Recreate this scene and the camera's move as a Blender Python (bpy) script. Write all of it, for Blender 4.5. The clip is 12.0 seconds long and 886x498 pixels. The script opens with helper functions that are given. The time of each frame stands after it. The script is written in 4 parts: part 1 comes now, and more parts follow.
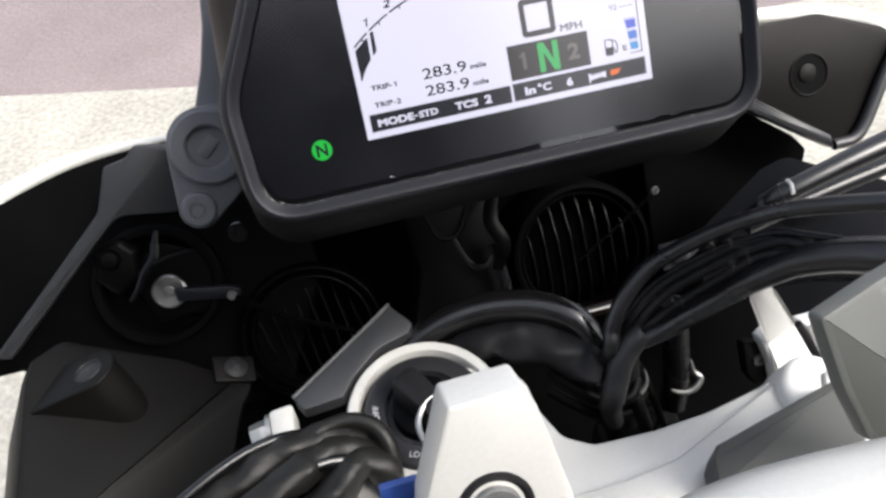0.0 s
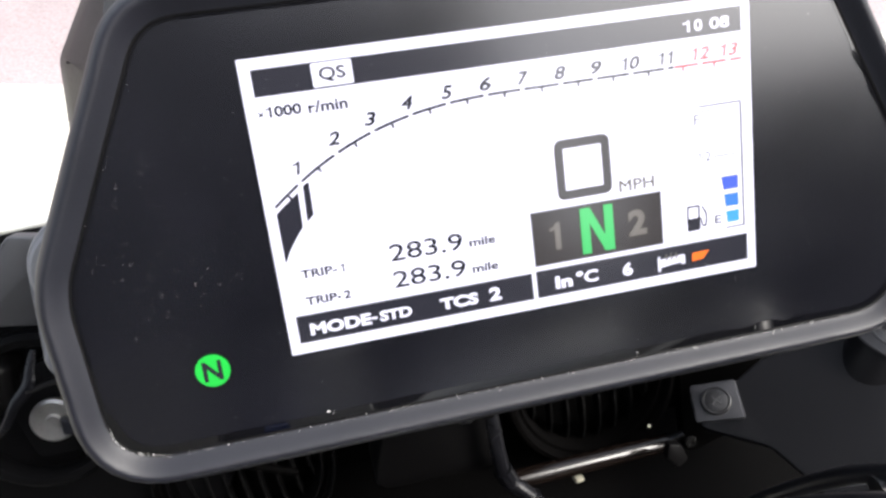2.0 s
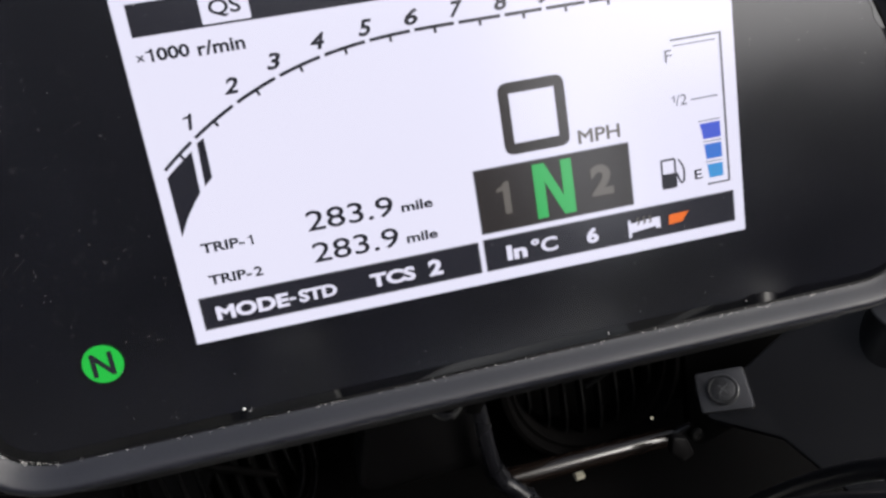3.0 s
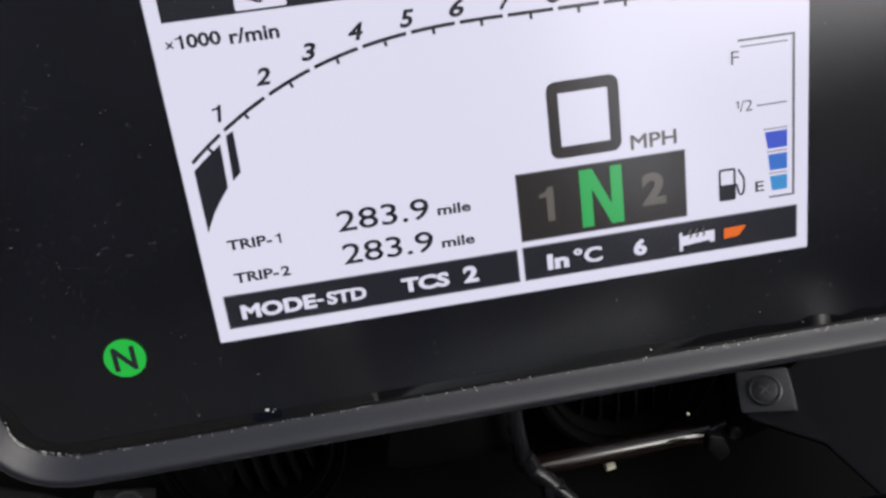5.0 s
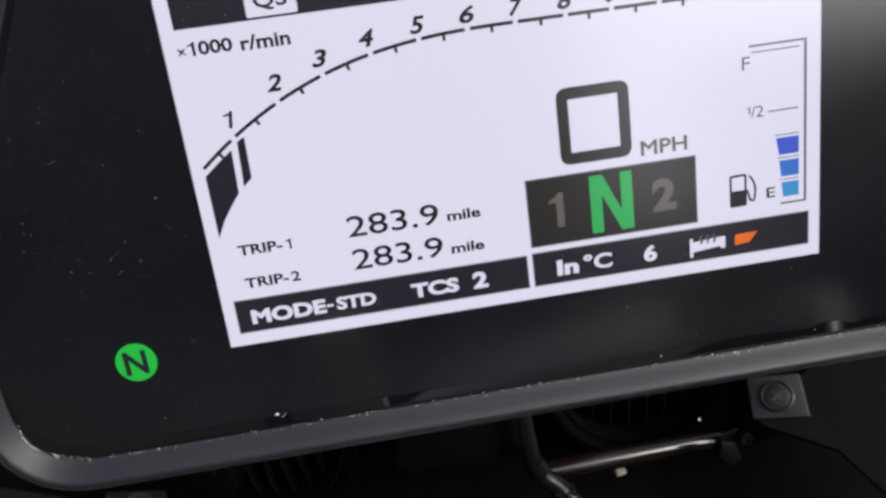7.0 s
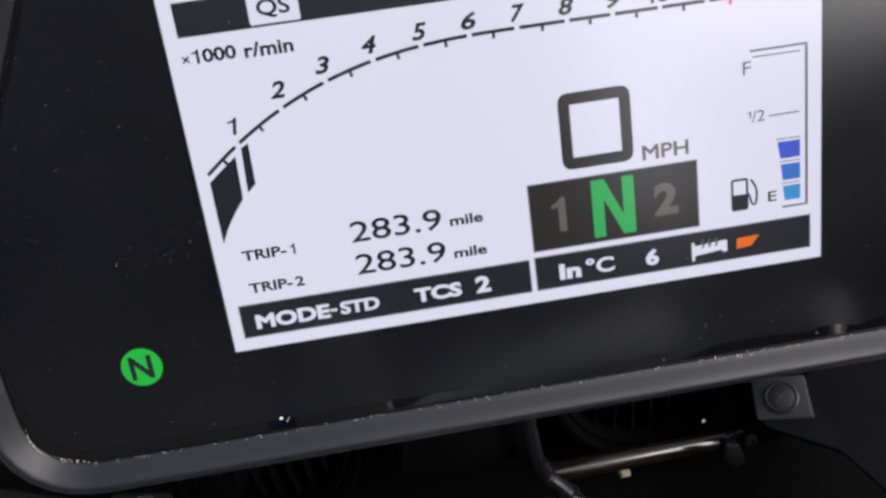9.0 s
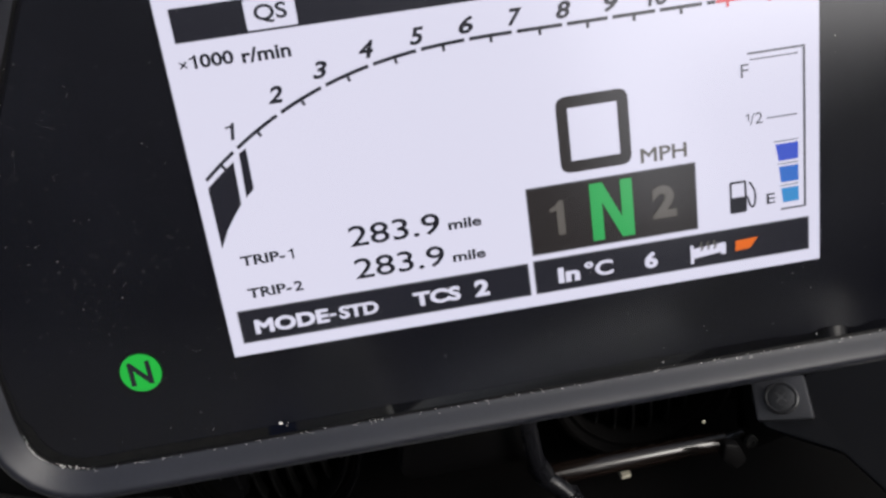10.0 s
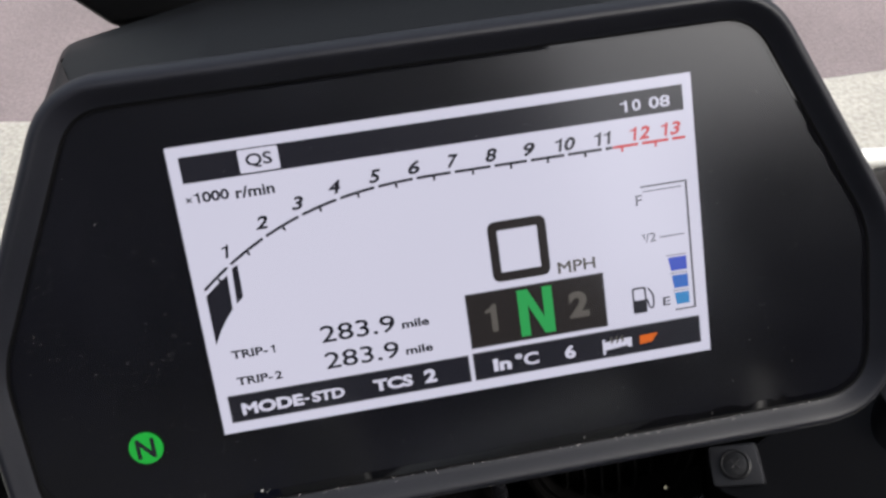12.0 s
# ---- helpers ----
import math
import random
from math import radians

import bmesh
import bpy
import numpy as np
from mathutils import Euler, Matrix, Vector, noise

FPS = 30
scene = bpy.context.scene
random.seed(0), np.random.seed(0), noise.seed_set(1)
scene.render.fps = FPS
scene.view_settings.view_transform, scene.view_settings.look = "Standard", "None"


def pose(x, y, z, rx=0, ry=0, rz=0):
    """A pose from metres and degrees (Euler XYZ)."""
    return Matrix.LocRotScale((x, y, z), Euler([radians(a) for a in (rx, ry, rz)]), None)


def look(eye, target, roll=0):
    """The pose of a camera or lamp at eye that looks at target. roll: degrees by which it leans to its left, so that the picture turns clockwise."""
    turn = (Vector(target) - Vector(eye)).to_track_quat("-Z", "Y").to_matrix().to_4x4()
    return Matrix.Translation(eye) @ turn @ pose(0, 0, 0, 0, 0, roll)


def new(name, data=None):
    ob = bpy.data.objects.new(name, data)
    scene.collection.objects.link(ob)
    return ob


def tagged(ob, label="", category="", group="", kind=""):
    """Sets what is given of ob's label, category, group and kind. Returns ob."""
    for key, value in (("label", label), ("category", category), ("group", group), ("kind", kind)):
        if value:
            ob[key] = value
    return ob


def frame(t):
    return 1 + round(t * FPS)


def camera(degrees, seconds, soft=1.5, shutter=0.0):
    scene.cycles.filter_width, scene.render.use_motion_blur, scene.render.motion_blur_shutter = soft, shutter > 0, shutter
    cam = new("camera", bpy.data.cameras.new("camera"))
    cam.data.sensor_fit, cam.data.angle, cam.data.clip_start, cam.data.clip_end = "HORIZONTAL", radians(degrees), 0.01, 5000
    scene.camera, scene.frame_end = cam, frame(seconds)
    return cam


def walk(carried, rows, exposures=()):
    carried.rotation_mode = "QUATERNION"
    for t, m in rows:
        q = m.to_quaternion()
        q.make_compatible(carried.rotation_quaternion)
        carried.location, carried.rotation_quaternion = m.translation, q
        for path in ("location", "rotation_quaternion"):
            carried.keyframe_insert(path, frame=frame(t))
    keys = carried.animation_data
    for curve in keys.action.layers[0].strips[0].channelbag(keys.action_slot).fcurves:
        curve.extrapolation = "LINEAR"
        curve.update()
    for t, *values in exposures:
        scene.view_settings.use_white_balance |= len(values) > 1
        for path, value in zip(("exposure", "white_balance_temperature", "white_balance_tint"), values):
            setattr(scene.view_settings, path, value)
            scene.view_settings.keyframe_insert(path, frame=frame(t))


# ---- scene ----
cam = camera(61.45, 12.0, soft=2.8)
# The instrument's own frame: x right, y into the dial, z up the dial. It leans back over the steering head.
DASH = pose(0, 0, 1.08, -35, 0, 0)
PATH = [
    (0, (-0.06220, -0.22800, -0.00512), (0.06993, 0.73086, -0.25638), -11.64),
    (0.1, (-0.05984, -0.22203, -0.00410), (0.07820, 0.73718, -0.25081), -11.58),
    (0.2, (-0.05687, -0.21288, -0.00128), (0.09091, 0.74420, -0.25060), -11.44),
    (0.3, (-0.05485, -0.20673, 0.00058), (0.09948, 0.74844, -0.25204), -11.17),
    (0.5, (-0.04775, -0.19130, 0.00420), (0.11684, 0.76055, -0.25442), -10.76),
    (1, (-0.03670, -0.15835, 0.00570), (0.13344, 0.79338, -0.24978), -9.63),
    (1.5, (-0.03138, -0.13995, 0.01156), (0.13475, 0.81318, -0.24135), -8.28),
    (2, (-0.03756, -0.13105, 0.02247), (0.11753, 0.82522, -0.22552), -7.72),
    (2.5, (-0.02921, -0.12684, 0.00475), (0.11209, 0.84170, -0.20010), -9.76),
    (3, (-0.02176, -0.11504, 0.01070), (0.11059, 0.84443, -0.23809), -9.51),
    (4.8, (-0.01898, -0.10643, 0.01607), (0.05634, 0.84839, -0.27142), -8.05),
    (5, (-0.01943, -0.10756, 0.01482), (0.05280, 0.84826, -0.27015), -7.80),
    (5.5, (-0.01983, -0.10796, 0.01446), (0.04825, 0.84898, -0.26772), -7.38),
    (6, (-0.01969, -0.10797, 0.01466), (0.04468, 0.84993, -0.26511), -7.43),
    (6.5, (-0.01953, -0.10776, 0.01455), (0.04164, 0.85047, -0.26486), -7.54),
    (7, (-0.01923, -0.10762, 0.01519), (0.03957, 0.85086, -0.26383), -7.88),
    (9, (-0.01899, -0.10811, 0.01588), (0.03462, 0.85124, -0.26119), -8.15),
    (9.5, (-0.01898, -0.10793, 0.01585), (0.03568, 0.85169, -0.26007), -8.26),
    (10, (-0.01880, -0.10794, 0.01626), (0.03576, 0.85173, -0.25950), -8.43),
    (10.5, (-0.01830, -0.10751, 0.01647), (0.03953, 0.85238, -0.25789), -8.81),
    (11, (-0.01649, -0.11909, 0.02363), (0.04507, 0.84768, -0.22450), -9.62),
    (11.5, (-0.01718, -0.12830, 0.02908), (0.05459, 0.84917, -0.16943), -8.11),
    (12, (-0.01208, -0.13172, 0.02809), (0.06339, 0.84570, -0.16930), -8.25),
]
BASE = 1.54
walk(cam, [(t, DASH @ look(eye, target, roll)) for t, eye, target, roll in PATH],
     [(0, BASE + 0.22), (0.5, BASE + 0.94), (1.0, BASE + 1.54), (1.5, BASE + 1.58), (2.0, BASE + 1.02), (2.5, BASE + 0.45), (3.0, BASE + 0.18),
      (4.8, BASE), (11.0, BASE), (11.5, BASE - 0.08), (12.0, BASE - 0.24)])

# ---- light: a bright overcast day ----
world = bpy.data.worlds.new("overcast_sky")
scene.world = world
world.use_nodes = True
wn, wl = world.node_tree.nodes, world.node_tree.links
sky = wn.new("ShaderNodeTexSky")
sky.sky_type, sky.sun_disc = "NISHITA", False
SUN_UP, SUN_ROUND = 50, 125
sky.sun_elevation, sky.sun_rotation = radians(SUN_UP), radians(SUN_ROUND)
sky.air_density, sky.dust_density = 1.0, 4.0
pale = wn.new("ShaderNodeHueSaturation")
pale.inputs["Saturation"].default_value = 0.45
wl.new(sky.outputs["Color"], pale.inputs["Color"])
wl.new(pale.outputs["Color"], wn["Background"].inputs["Color"])
wn["Background"].inputs["Strength"].default_value = 0.12
sun = new("sun", bpy.data.lights.new("sun", "SUN"))
sun.data.energy, sun.data.angle, sun.data.color = 1.0, radians(25), (1.0, 0.97, 0.92)
sun.matrix_world = look((math.sin(radians(SUN_ROUND)) * 5, math.cos(radians(SUN_ROUND)) * 5, 5 * math.tan(radians(SUN_UP))), (0, 0, 0))


# ---- materials ----
def material(name, base, rough=0.5, metal=0.0, vary=0.25, grain=400.0, blotch=25.0, bump=0.15, depth=0.0002, coat=0.0, rough_vary=0.1, spec=0.5):
    """A surface with fine grain and larger blotches in its colour, its gloss and its relief; scales are per metre."""
    m = bpy.data.materials.new(name)
    m.use_nodes = True
    n, l = m.node_tree.nodes, m.node_tree.links
    b = n["Principled BSDF"]
    at = n.new("ShaderNodeTexCoord")
    fine, wide = n.new("ShaderNodeTexNoise"), n.new("ShaderNodeTexNoise")
    for tex, scale in ((fine, grain), (wide, blotch)):
        tex.inputs["Scale"].default_value, tex.inputs["Detail"].default_value = scale, 4
        l.new(at.outputs["Object"], tex.inputs["Vector"])
    both = n.new("ShaderNodeMath")
    both.operation = "ADD"
    l.new(fine.outputs["Fac"], both.inputs[0])
    l.new(wide.outputs["Fac"], both.inputs[1])
    tone = n.new("ShaderNodeMapRange")
    tone.inputs["From Min"].default_value, tone.inputs["From Max"].default_value = 0.6, 1.4
    tone.inputs["To Min"].default_value, tone.inputs["To Max"].default_value = 1 - vary, 1 + vary
    l.new(both.outputs[0], tone.inputs["Value"])
    mul = n.new("ShaderNodeVectorMath")
    mul.operation = "SCALE"
    mul.inputs[0].default_value = base
    l.new(tone.outputs[0], mul.inputs["Scale"])
    l.new(mul.outputs[0], b.inputs["Base Color"])
    gloss = n.new("ShaderNodeMapRange")
    gloss.inputs["To Min"].default_value, gloss.inputs["To Max"].default_value = max(0.02, rough - rough_vary), min(1, rough + rough_vary)
    l.new(wide.outputs["Fac"], gloss.inputs["Value"])
    l.new(gloss.outputs[0], b.inputs["Roughness"])
    b.inputs["Metallic"].default_value = metal
    b.inputs["Coat Weight"].default_value = coat
    b.inputs["Specular IOR Level"].default_value = spec
    if bump:
        bp = n.new("ShaderNodeBump")
        bp.inputs["Strength"].default_value, bp.inputs["Distance"].default_value = bump, depth
        l.new(fine.outputs["Fac"], bp.inputs["Height"])
        l.new(bp.outputs[0], b.inputs["Normal"])
    return m


def lit(name, colour, strength=1.0, rough=0.19):
    """A lit area of the display, behind the glossy cover."""
    m = bpy.data.materials.new(name)
    m.use_nodes = True
    b = m.node_tree.nodes["Principled BSDF"]
    b.inputs["Base Color"].default_value = (0.004, 0.004, 0.005, 1)
    b.inputs["Roughness"].default_value = rough
    b.inputs["Specular IOR Level"].default_value = 0.65
    b.inputs["Emission Color"].default_value = (*colour, 1)
    b.inputs["Emission Strength"].default_value = strength
    return m


GLOW = 0.305
LCD_WHITE = lit("display_white", (0.80, 0.785, 0.95), GLOW)
LCD_BLACK = lit("display_black", (0.010, 0.010, 0.016), GLOW)
LCD_BROWN = lit("display_brown_black", (0.018, 0.014, 0.012), GLOW)
LCD_GREY = lit("display_grey", (0.13, 0.118, 0.105), GLOW)
LCD_LINE = lit("display_line_grey", (0.12, 0.12, 0.14), GLOW)
LCD_GREEN = lit("display_green", (0.03, 0.42, 0.10), GLOW)
LCD_RED = lit("display_red", (0.72, 0.06, 0.07), GLOW)
LCD_ORANGE = lit("display_orange", (0.85, 0.16, 0.01), GLOW)
LCD_BLUES = [lit("display_blue_deep", (0.05, 0.10, 0.62), GLOW), lit("display_blue", (0.04, 0.17, 0.62), GLOW), lit("display_blue_light", (0.05, 0.29, 0.66), GLOW)]
LAMP_GREEN = lit("telltale_green", (0.012, 0.50, 0.05), GLOW)
GLASS = material("anti_glare_black_glass", (0.0024, 0.0025, 0.0040), 0.19, vary=0.5, grain=900, blotch=40, bump=0.0, rough_vary=0.05, spec=0.65)
RIM = material("polished_black_glass", (0.002, 0.002, 0.0025), 0.04, vary=0.3, grain=900, blotch=90, bump=0.0, rough_vary=0.02, spec=0.6)
BEZEL = material("bezel_plastic", (0.0052, 0.0056, 0.0088), 0.5, vary=0.2, grain=1800, blotch=60, bump=0.3, depth=0.0001, spec=0.26)
BLACK = material("black_plastic", (0.0019, 0.0019, 0.0021), 0.5, vary=0.4, grain=1500, blotch=30, bump=0.3, depth=0.00015, spec=0.045)
SOOT = material("black_inner_plastic", (0.0016, 0.0015, 0.0016), 0.45, vary=0.4, grain=700, blotch=30, bump=0.25, depth=0.0003, spec=0.07)
# Near-black for parts in the cavity: its darkness is put into the colour.
DEEP = material("cavity_shade_black", (0.0012, 0.0011, 0.0011), 0.7, vary=0.4, grain=700, blotch=30, bump=0.2, depth=0.0003, spec=0.02)
FIN = material("black_anodised_fin", (0.004, 0.004, 0.004), 0.35, vary=0.3, grain=1200, blotch=60, bump=0.1, spec=0.15)
# Browner copy of COVER, made duller: the left side's shade put into the material.
SHADED = material("brownish_plastic_shaded", (0.0034, 0.0031, 0.0029), 0.5, vary=0.35, grain=1600, blotch=30, bump=0.4, depth=0.00015, spec=0.12)
COVER = material("satin_black_plastic", (0.0032, 0.0032, 0.004), 0.5, vary=0.3, grain=1600, blotch=30, bump=0.4, depth=0.00015, spec=0.17)
CASE = material("grained_black_case", (0.0036, 0.0036, 0.004), 0.5, vary=0.3, grain=1600, blotch=30, bump=0.4, depth=0.00015, spec=0.16)
HOODING = material("hood_plastic", (0.0026, 0.0026, 0.0029), 0.42, vary=0.3, grain=1600, blotch=30, bump=0.35, depth=0.00015, spec=0.08)
CAST = material("grey_cast_bracket", (0.095, 0.10, 0.112), 0.5, vary=0.15, grain=1500, blotch=40, bump=0.25, depth=0.0001)
PLATE = material("dark_grey_painted_steel", (0.021, 0.022, 0.0245), 0.42, vary=0.15, grain=1200, blotch=40, bump=0.2, depth=0.0001)
CLIPS = material("worn_grey_plastic", (0.022, 0.022, 0.023), 0.5, vary=0.35, grain=900, blotch=300, bump=0.5, depth=0.0003)
WORN = material("worn_black_plastic", (0.010, 0.010, 0.011), 0.45, vary=0.5, grain=900, blotch=300, bump=0.6, depth=0.0004, spec=0.3)
SILVER = material("silver_anodised", (0.49, 0.487, 0.465), 0.4, metal=0.3, vary=0.06, grain=900, blotch=30, bump=0.1, depth=0.0001)
SATIN = material("satin_silver_paint", (0.66, 0.655, 0.64), 0.45, vary=0.05, grain=900, blotch=30, bump=0.08, depth=0.0001)
WHITE = material("white_paint", (0.78, 0.78, 0.74), 0.25, vary=0.04, grain=600, blotch=12, bump=0.03, coat=0.5)
RUBBER = material("black_rubber", (0.007, 0.007, 0.008), 0.5, vary=0.3, grain=900, blotch=60, bump=0.25, depth=0.0003, spec=0.15)
GLOSSY = material("glossy_black_hose", (0.004, 0.004, 0.005), 0.27, vary=0.3, grain=500, blotch=60, bump=0.3, depth=0.0003, spec=0.17)
CABLE = material("satin_black_cable", (0.0065, 0.0065, 0.0078), 0.3, vary=0.3, grain=900, blotch=60, bump=0.2, depth=0.0002, spec=0.5)
SHINE = material("shiny_black_plastic", (0.004, 0.004, 0.0045), 0.2, vary=0.3, grain=500, blotch=80, bump=0.15, depth=0.0002, spec=0.5, rough_vary=0.08)
SLEEVE = material("creased_black_sleeve", (0.0085, 0.0082, 0.0075), 0.42, vary=0.4, grain=900, blotch=90, bump=0.5, depth=0.0004, spec=0.26)
WRAP = material("fabric_tape", (0.009, 0.009, 0.011), 0.5, vary=0.3, grain=2500, blotch=60, bump=0.5, depth=0.0002)
TAB = material("dark_grey_tab", (0.0145, 0.0145, 0.0165), 0.4, vary=0.3, grain=900, blotch=90, bump=0.35, depth=0.0002, spec=0.35)
PANEL = material("brownish_black_panel", (0.0038, 0.0032, 0.003), 0.55, vary=0.3, grain=1200, blotch=20, bump=0.3, depth=0.0002, spec=0.16)
STEEL = material("zinc_bolt", (0.36, 0.36, 0.35), 0.32, metal=0.9, vary=0.12, grain=900, blotch=200, bump=0.1)
CHROME = material("polished_brown_black_tube", (0.004, 0.0027, 0.0022), 0.13, vary=0.2, grain=400, blotch=60, bump=0.04, spec=0.26)
DARKPAD = material("charcoal_pad", (0.042, 0.044, 0.04), 0.6, vary=0.1, grain=2000, blotch=40, bump=0.3, depth=0.0001)
GREYPAD = material("dark_grey_pad", (0.085, 0.088, 0.082), 0.55, vary=0.1, grain=2000, blotch=40, bump=0.3, depth=0.0001)
MARK = material("white_print", (0.6, 0.6, 0.6), 0.5, vary=0.1, bump=0)
CREAM = material("cream_plastic_and_glint", (0.30, 0.28, 0.22), 0.5, vary=0.3, grain=900, blotch=200, bump=0.3, depth=0.0002)
DUST = material("pale_dust", (0.42, 0.41, 0.39), 0.9, vary=0.4, grain=3000, bump=0)
BLUE = material("blue_plastic", (0.015, 0.05, 0.22), 0.4, vary=0.15, grain=900, bump=0.1)
CONCRETE = material("pale_aggregate_concrete", (0.35, 0.335, 0.295), 0.9, vary=0.45, grain=75, blotch=3, bump=0.6, depth=0.004)
TARMAC = material("pinkish_tarmac", (0.20, 0.165, 0.165), 0.92, vary=0.3, grain=110, blotch=2.2, bump=0.8, depth=0.004)
# Finishes of the unseen walls, toned for what the glass reflects.
STONE = material("added_wall_beige", (0.16, 0.15, 0.12), 0.95, vary=0.5, grain=40, blotch=4, bump=0.6, depth=0.004)
RENDER = material("added_wall_dark", (0.025, 0.0258, 0.030), 0.95, vary=0.3, grain=60, blotch=1.5, bump=0.6, depth=0.004)


# ---- shapes ----
MM = 0.001


def face_on(y):
    """A drawing frame parallel to the dial, y mm behind it; heights grow towards the rider."""
    return Matrix(((MM, 0, 0, 0), (0, 0, -MM, y * MM), (0, MM, 0, 0), (0, 0, 0, 1)))


def tilted(origin, normal, u):
    """A drawing frame in mm at origin, with that normal and a first axis near u."""
    n = Vector(normal).normalized()
    a = (Vector(u) - n * n.dot(Vector(u))).normalized()
    b = n.cross(a)
    m = Matrix((a, b, n)).transposed().to_4x4()
    return Matrix.Translation(Vector(origin) * MM) @ m @ Matrix.Scale(MM, 4)


YOKE = tilted((0, 32, -106), (0, -0.6, 0.8), (1, 0, 0))


def rounded(corners, steps=6):
    """A closed outline through corners (x, y, radius)."""
    out = []
    k = len(corners)
    for i, (x, y, r) in enumerate(corners):
        p = Vector((x, y))
        a = (Vector(corners[i - 1][:2]) - p)
        b = (Vector(corners[(i + 1) % k][:2]) - p)
        if r <= 0:
            out.append(p)
            continue
        ang = a.angle(b)
        cut = min(r / math.tan(ang / 2), 0.48 * a.length, 0.48 * b.length)
        s, e = p + a.normalized() * cut, p + b.normalized() * cut
        for j in range(steps + 1):
            t = j / steps
            out.append((1 - t) ** 2 * s + 2 * t * (1 - t) * p + t * t * e)
    return out


def grown(outline, d):
    """The outline moved outwards by d."""
    k = len(outline)
    area = sum(outline[i - 1].x * outline[i].y - outline[i].x * outline[i - 1].y for i in range(k))
    sign = 1 if area > 0 else -1
    out = []
    for i in range(k):
        a, b = outline[i] - outline[i - 1], outline[(i + 1) % k] - outline[i]
        d1, d2 = a.normalized(), b.normalized()
        t = (d1 + d2).normalized()
        n = Vector((t.y, -t.x)) * sign
        out.append(outline[i] + n * d / max(0.5, math.sqrt((1 + d1.dot(d2)) / 2)))
    return out


def smooth(bm):
    for f in bm.faces:
        f.smooth = True


def part(name, bm, mat, parent, label=""):
    """Links a bmesh as one mesh object under a thing or under a part."""
    data = bpy.data.meshes.new(name)
    bmesh.ops.recalc_face_normals(bm, faces=bm.faces)
    bm.to_mesh(data)
    bm.free()
    return put_mesh(name, data, mat, parent, label)


def put_mesh(name, data, mat, parent, label=""):
    ob = new(name, data)
    if mat is not None:
        data.materials.clear()
        data.materials.append(mat)
    if parent is not None:
        ob.parent = parent
    if parent is None or parent.type == "EMPTY":
        ob.matrix_basis = DASH
    if label:
        tagged(ob, label)
    data.set_sharp_from_angle(angle=radians(38))
    return ob


def prism(outline, frame_m, low, high, bevel=0.6, steps=2, bm=None):
    """An outline in a drawing frame, thickened from low to high, its upper edge rounded."""
    own = bm or bmesh.new()
    pts = [Vector(p[:2]) for p in outline]
    rings = [(0, low), (0, high - bevel)]
    for s in range(1, steps + 1):
        a = s / steps * math.pi / 2
        rings.append((-bevel * (1 - math.cos(a)), high - bevel + bevel * math.sin(a)))
    if bevel <= 0:
        rings = [(0, low), (0, high)]
    loops = []
    for d, h in rings:
        loops.append([own.verts.new(frame_m @ Vector((p.x, p.y, h))) for p in (grown(pts, d) if d else pts)])
    for lo, hi in zip(loops, loops[1:]):
        for i in range(len(pts)):
            own.faces.new((lo[i - 1], lo[i], hi[i], hi[i - 1])).smooth = True
    own.faces.new(loops[0][::-1])
    own.faces.new(loops[-1])
    return own


def lathe(profile, frame_m, n=40, bm=None, cx=0.0, cy=0.0):
    """A profile of (radius, height) turned about the frame's normal at (cx, cy)."""
    own = bm or bmesh.new()
    loops = []
    for r, h in profile:
        loops.append([own.verts.new(frame_m @ Vector((cx + r * math.cos(2 * math.pi * i / n), cy + r * math.sin(2 * math.pi * i / n), h))) for i in range(n)])
    for lo, hi in zip(loops, loops[1:]):
        for i in range(n):
            own.faces.new((lo[i - 1], lo[i], hi[i], hi[i - 1])).smooth = True
    if profile[0][0] > 0.01 and profile[0] != profile[-1]:
        own.faces.new(loops[0][::-1])
        own.faces.new(loops[-1])
    return own


def glide(points, per=8):
    """Points along a smooth line through the given ones."""
    p = [Vector(q) for q in points]
    p = [2 * p[0] - p[1]] + p + [2 * p[-1] - p[-2]]
    out = []
    for i in range(1, len(p) - 2):
        for j in range(per):
            t = j / per
            out.append(0.5 * (2 * p[i] + (p[i + 1] - p[i - 1]) * t + (2 * p[i - 1] - 5 * p[i] + 4 * p[i + 1] - p[i + 2]) * t * t
                              + (3 * p[i] - p[i - 1] - 3 * p[i + 1] + p[i + 2]) * t ** 3))
    out.append(p[-2])
    return out


def tube(points, radius, n=14, per=8, bm=None, flat=1.0):
    """A round cord through points in mm (in the dial's frame); radius may be a list, one for each point."""
    own = bm or bmesh.new()
    line = glide(points, per)
    radii = radius if isinstance(radius, (list, tuple)) else [radius] * len(points)
    loops, up = [], Vector((0.1, -0.5, 0.85))
    for i, c in enumerate(line):
        d = (line[min(i + 1, len(line) - 1)] - line[max(i - 1, 0)]).normalized()
        a = (up - d * up.dot(d)).normalized()
        b = d.cross(a)
        up = a
        k = i / per
        j = min(int(k), len(radii) - 2)
        r = radii[j] + (radii[j + 1] - radii[j]) * (k - j)
        loops.append([own.verts.new((c + (a * math.cos(2 * math.pi * s / n) * flat + b * math.sin(2 * math.pi * s / n)) * r) * MM) for s in range(n)])
    for lo, hi in zip(loops, loops[1:]):
        for i in range(n):
            own.faces.new((lo[i - 1], lo[i], hi[i], hi[i - 1])).smooth = True
    own.faces.new(loops[0][::-1])
    own.faces.new(loops[-1])
    return own


def wrinkled(bm, size, depth):
    """Shifts the surface by noise, as a loose sleeve creases."""
    for v in bm.verts:
        v.co += noise.noise_vector(v.co / (size * MM)) * depth * MM
    return bm


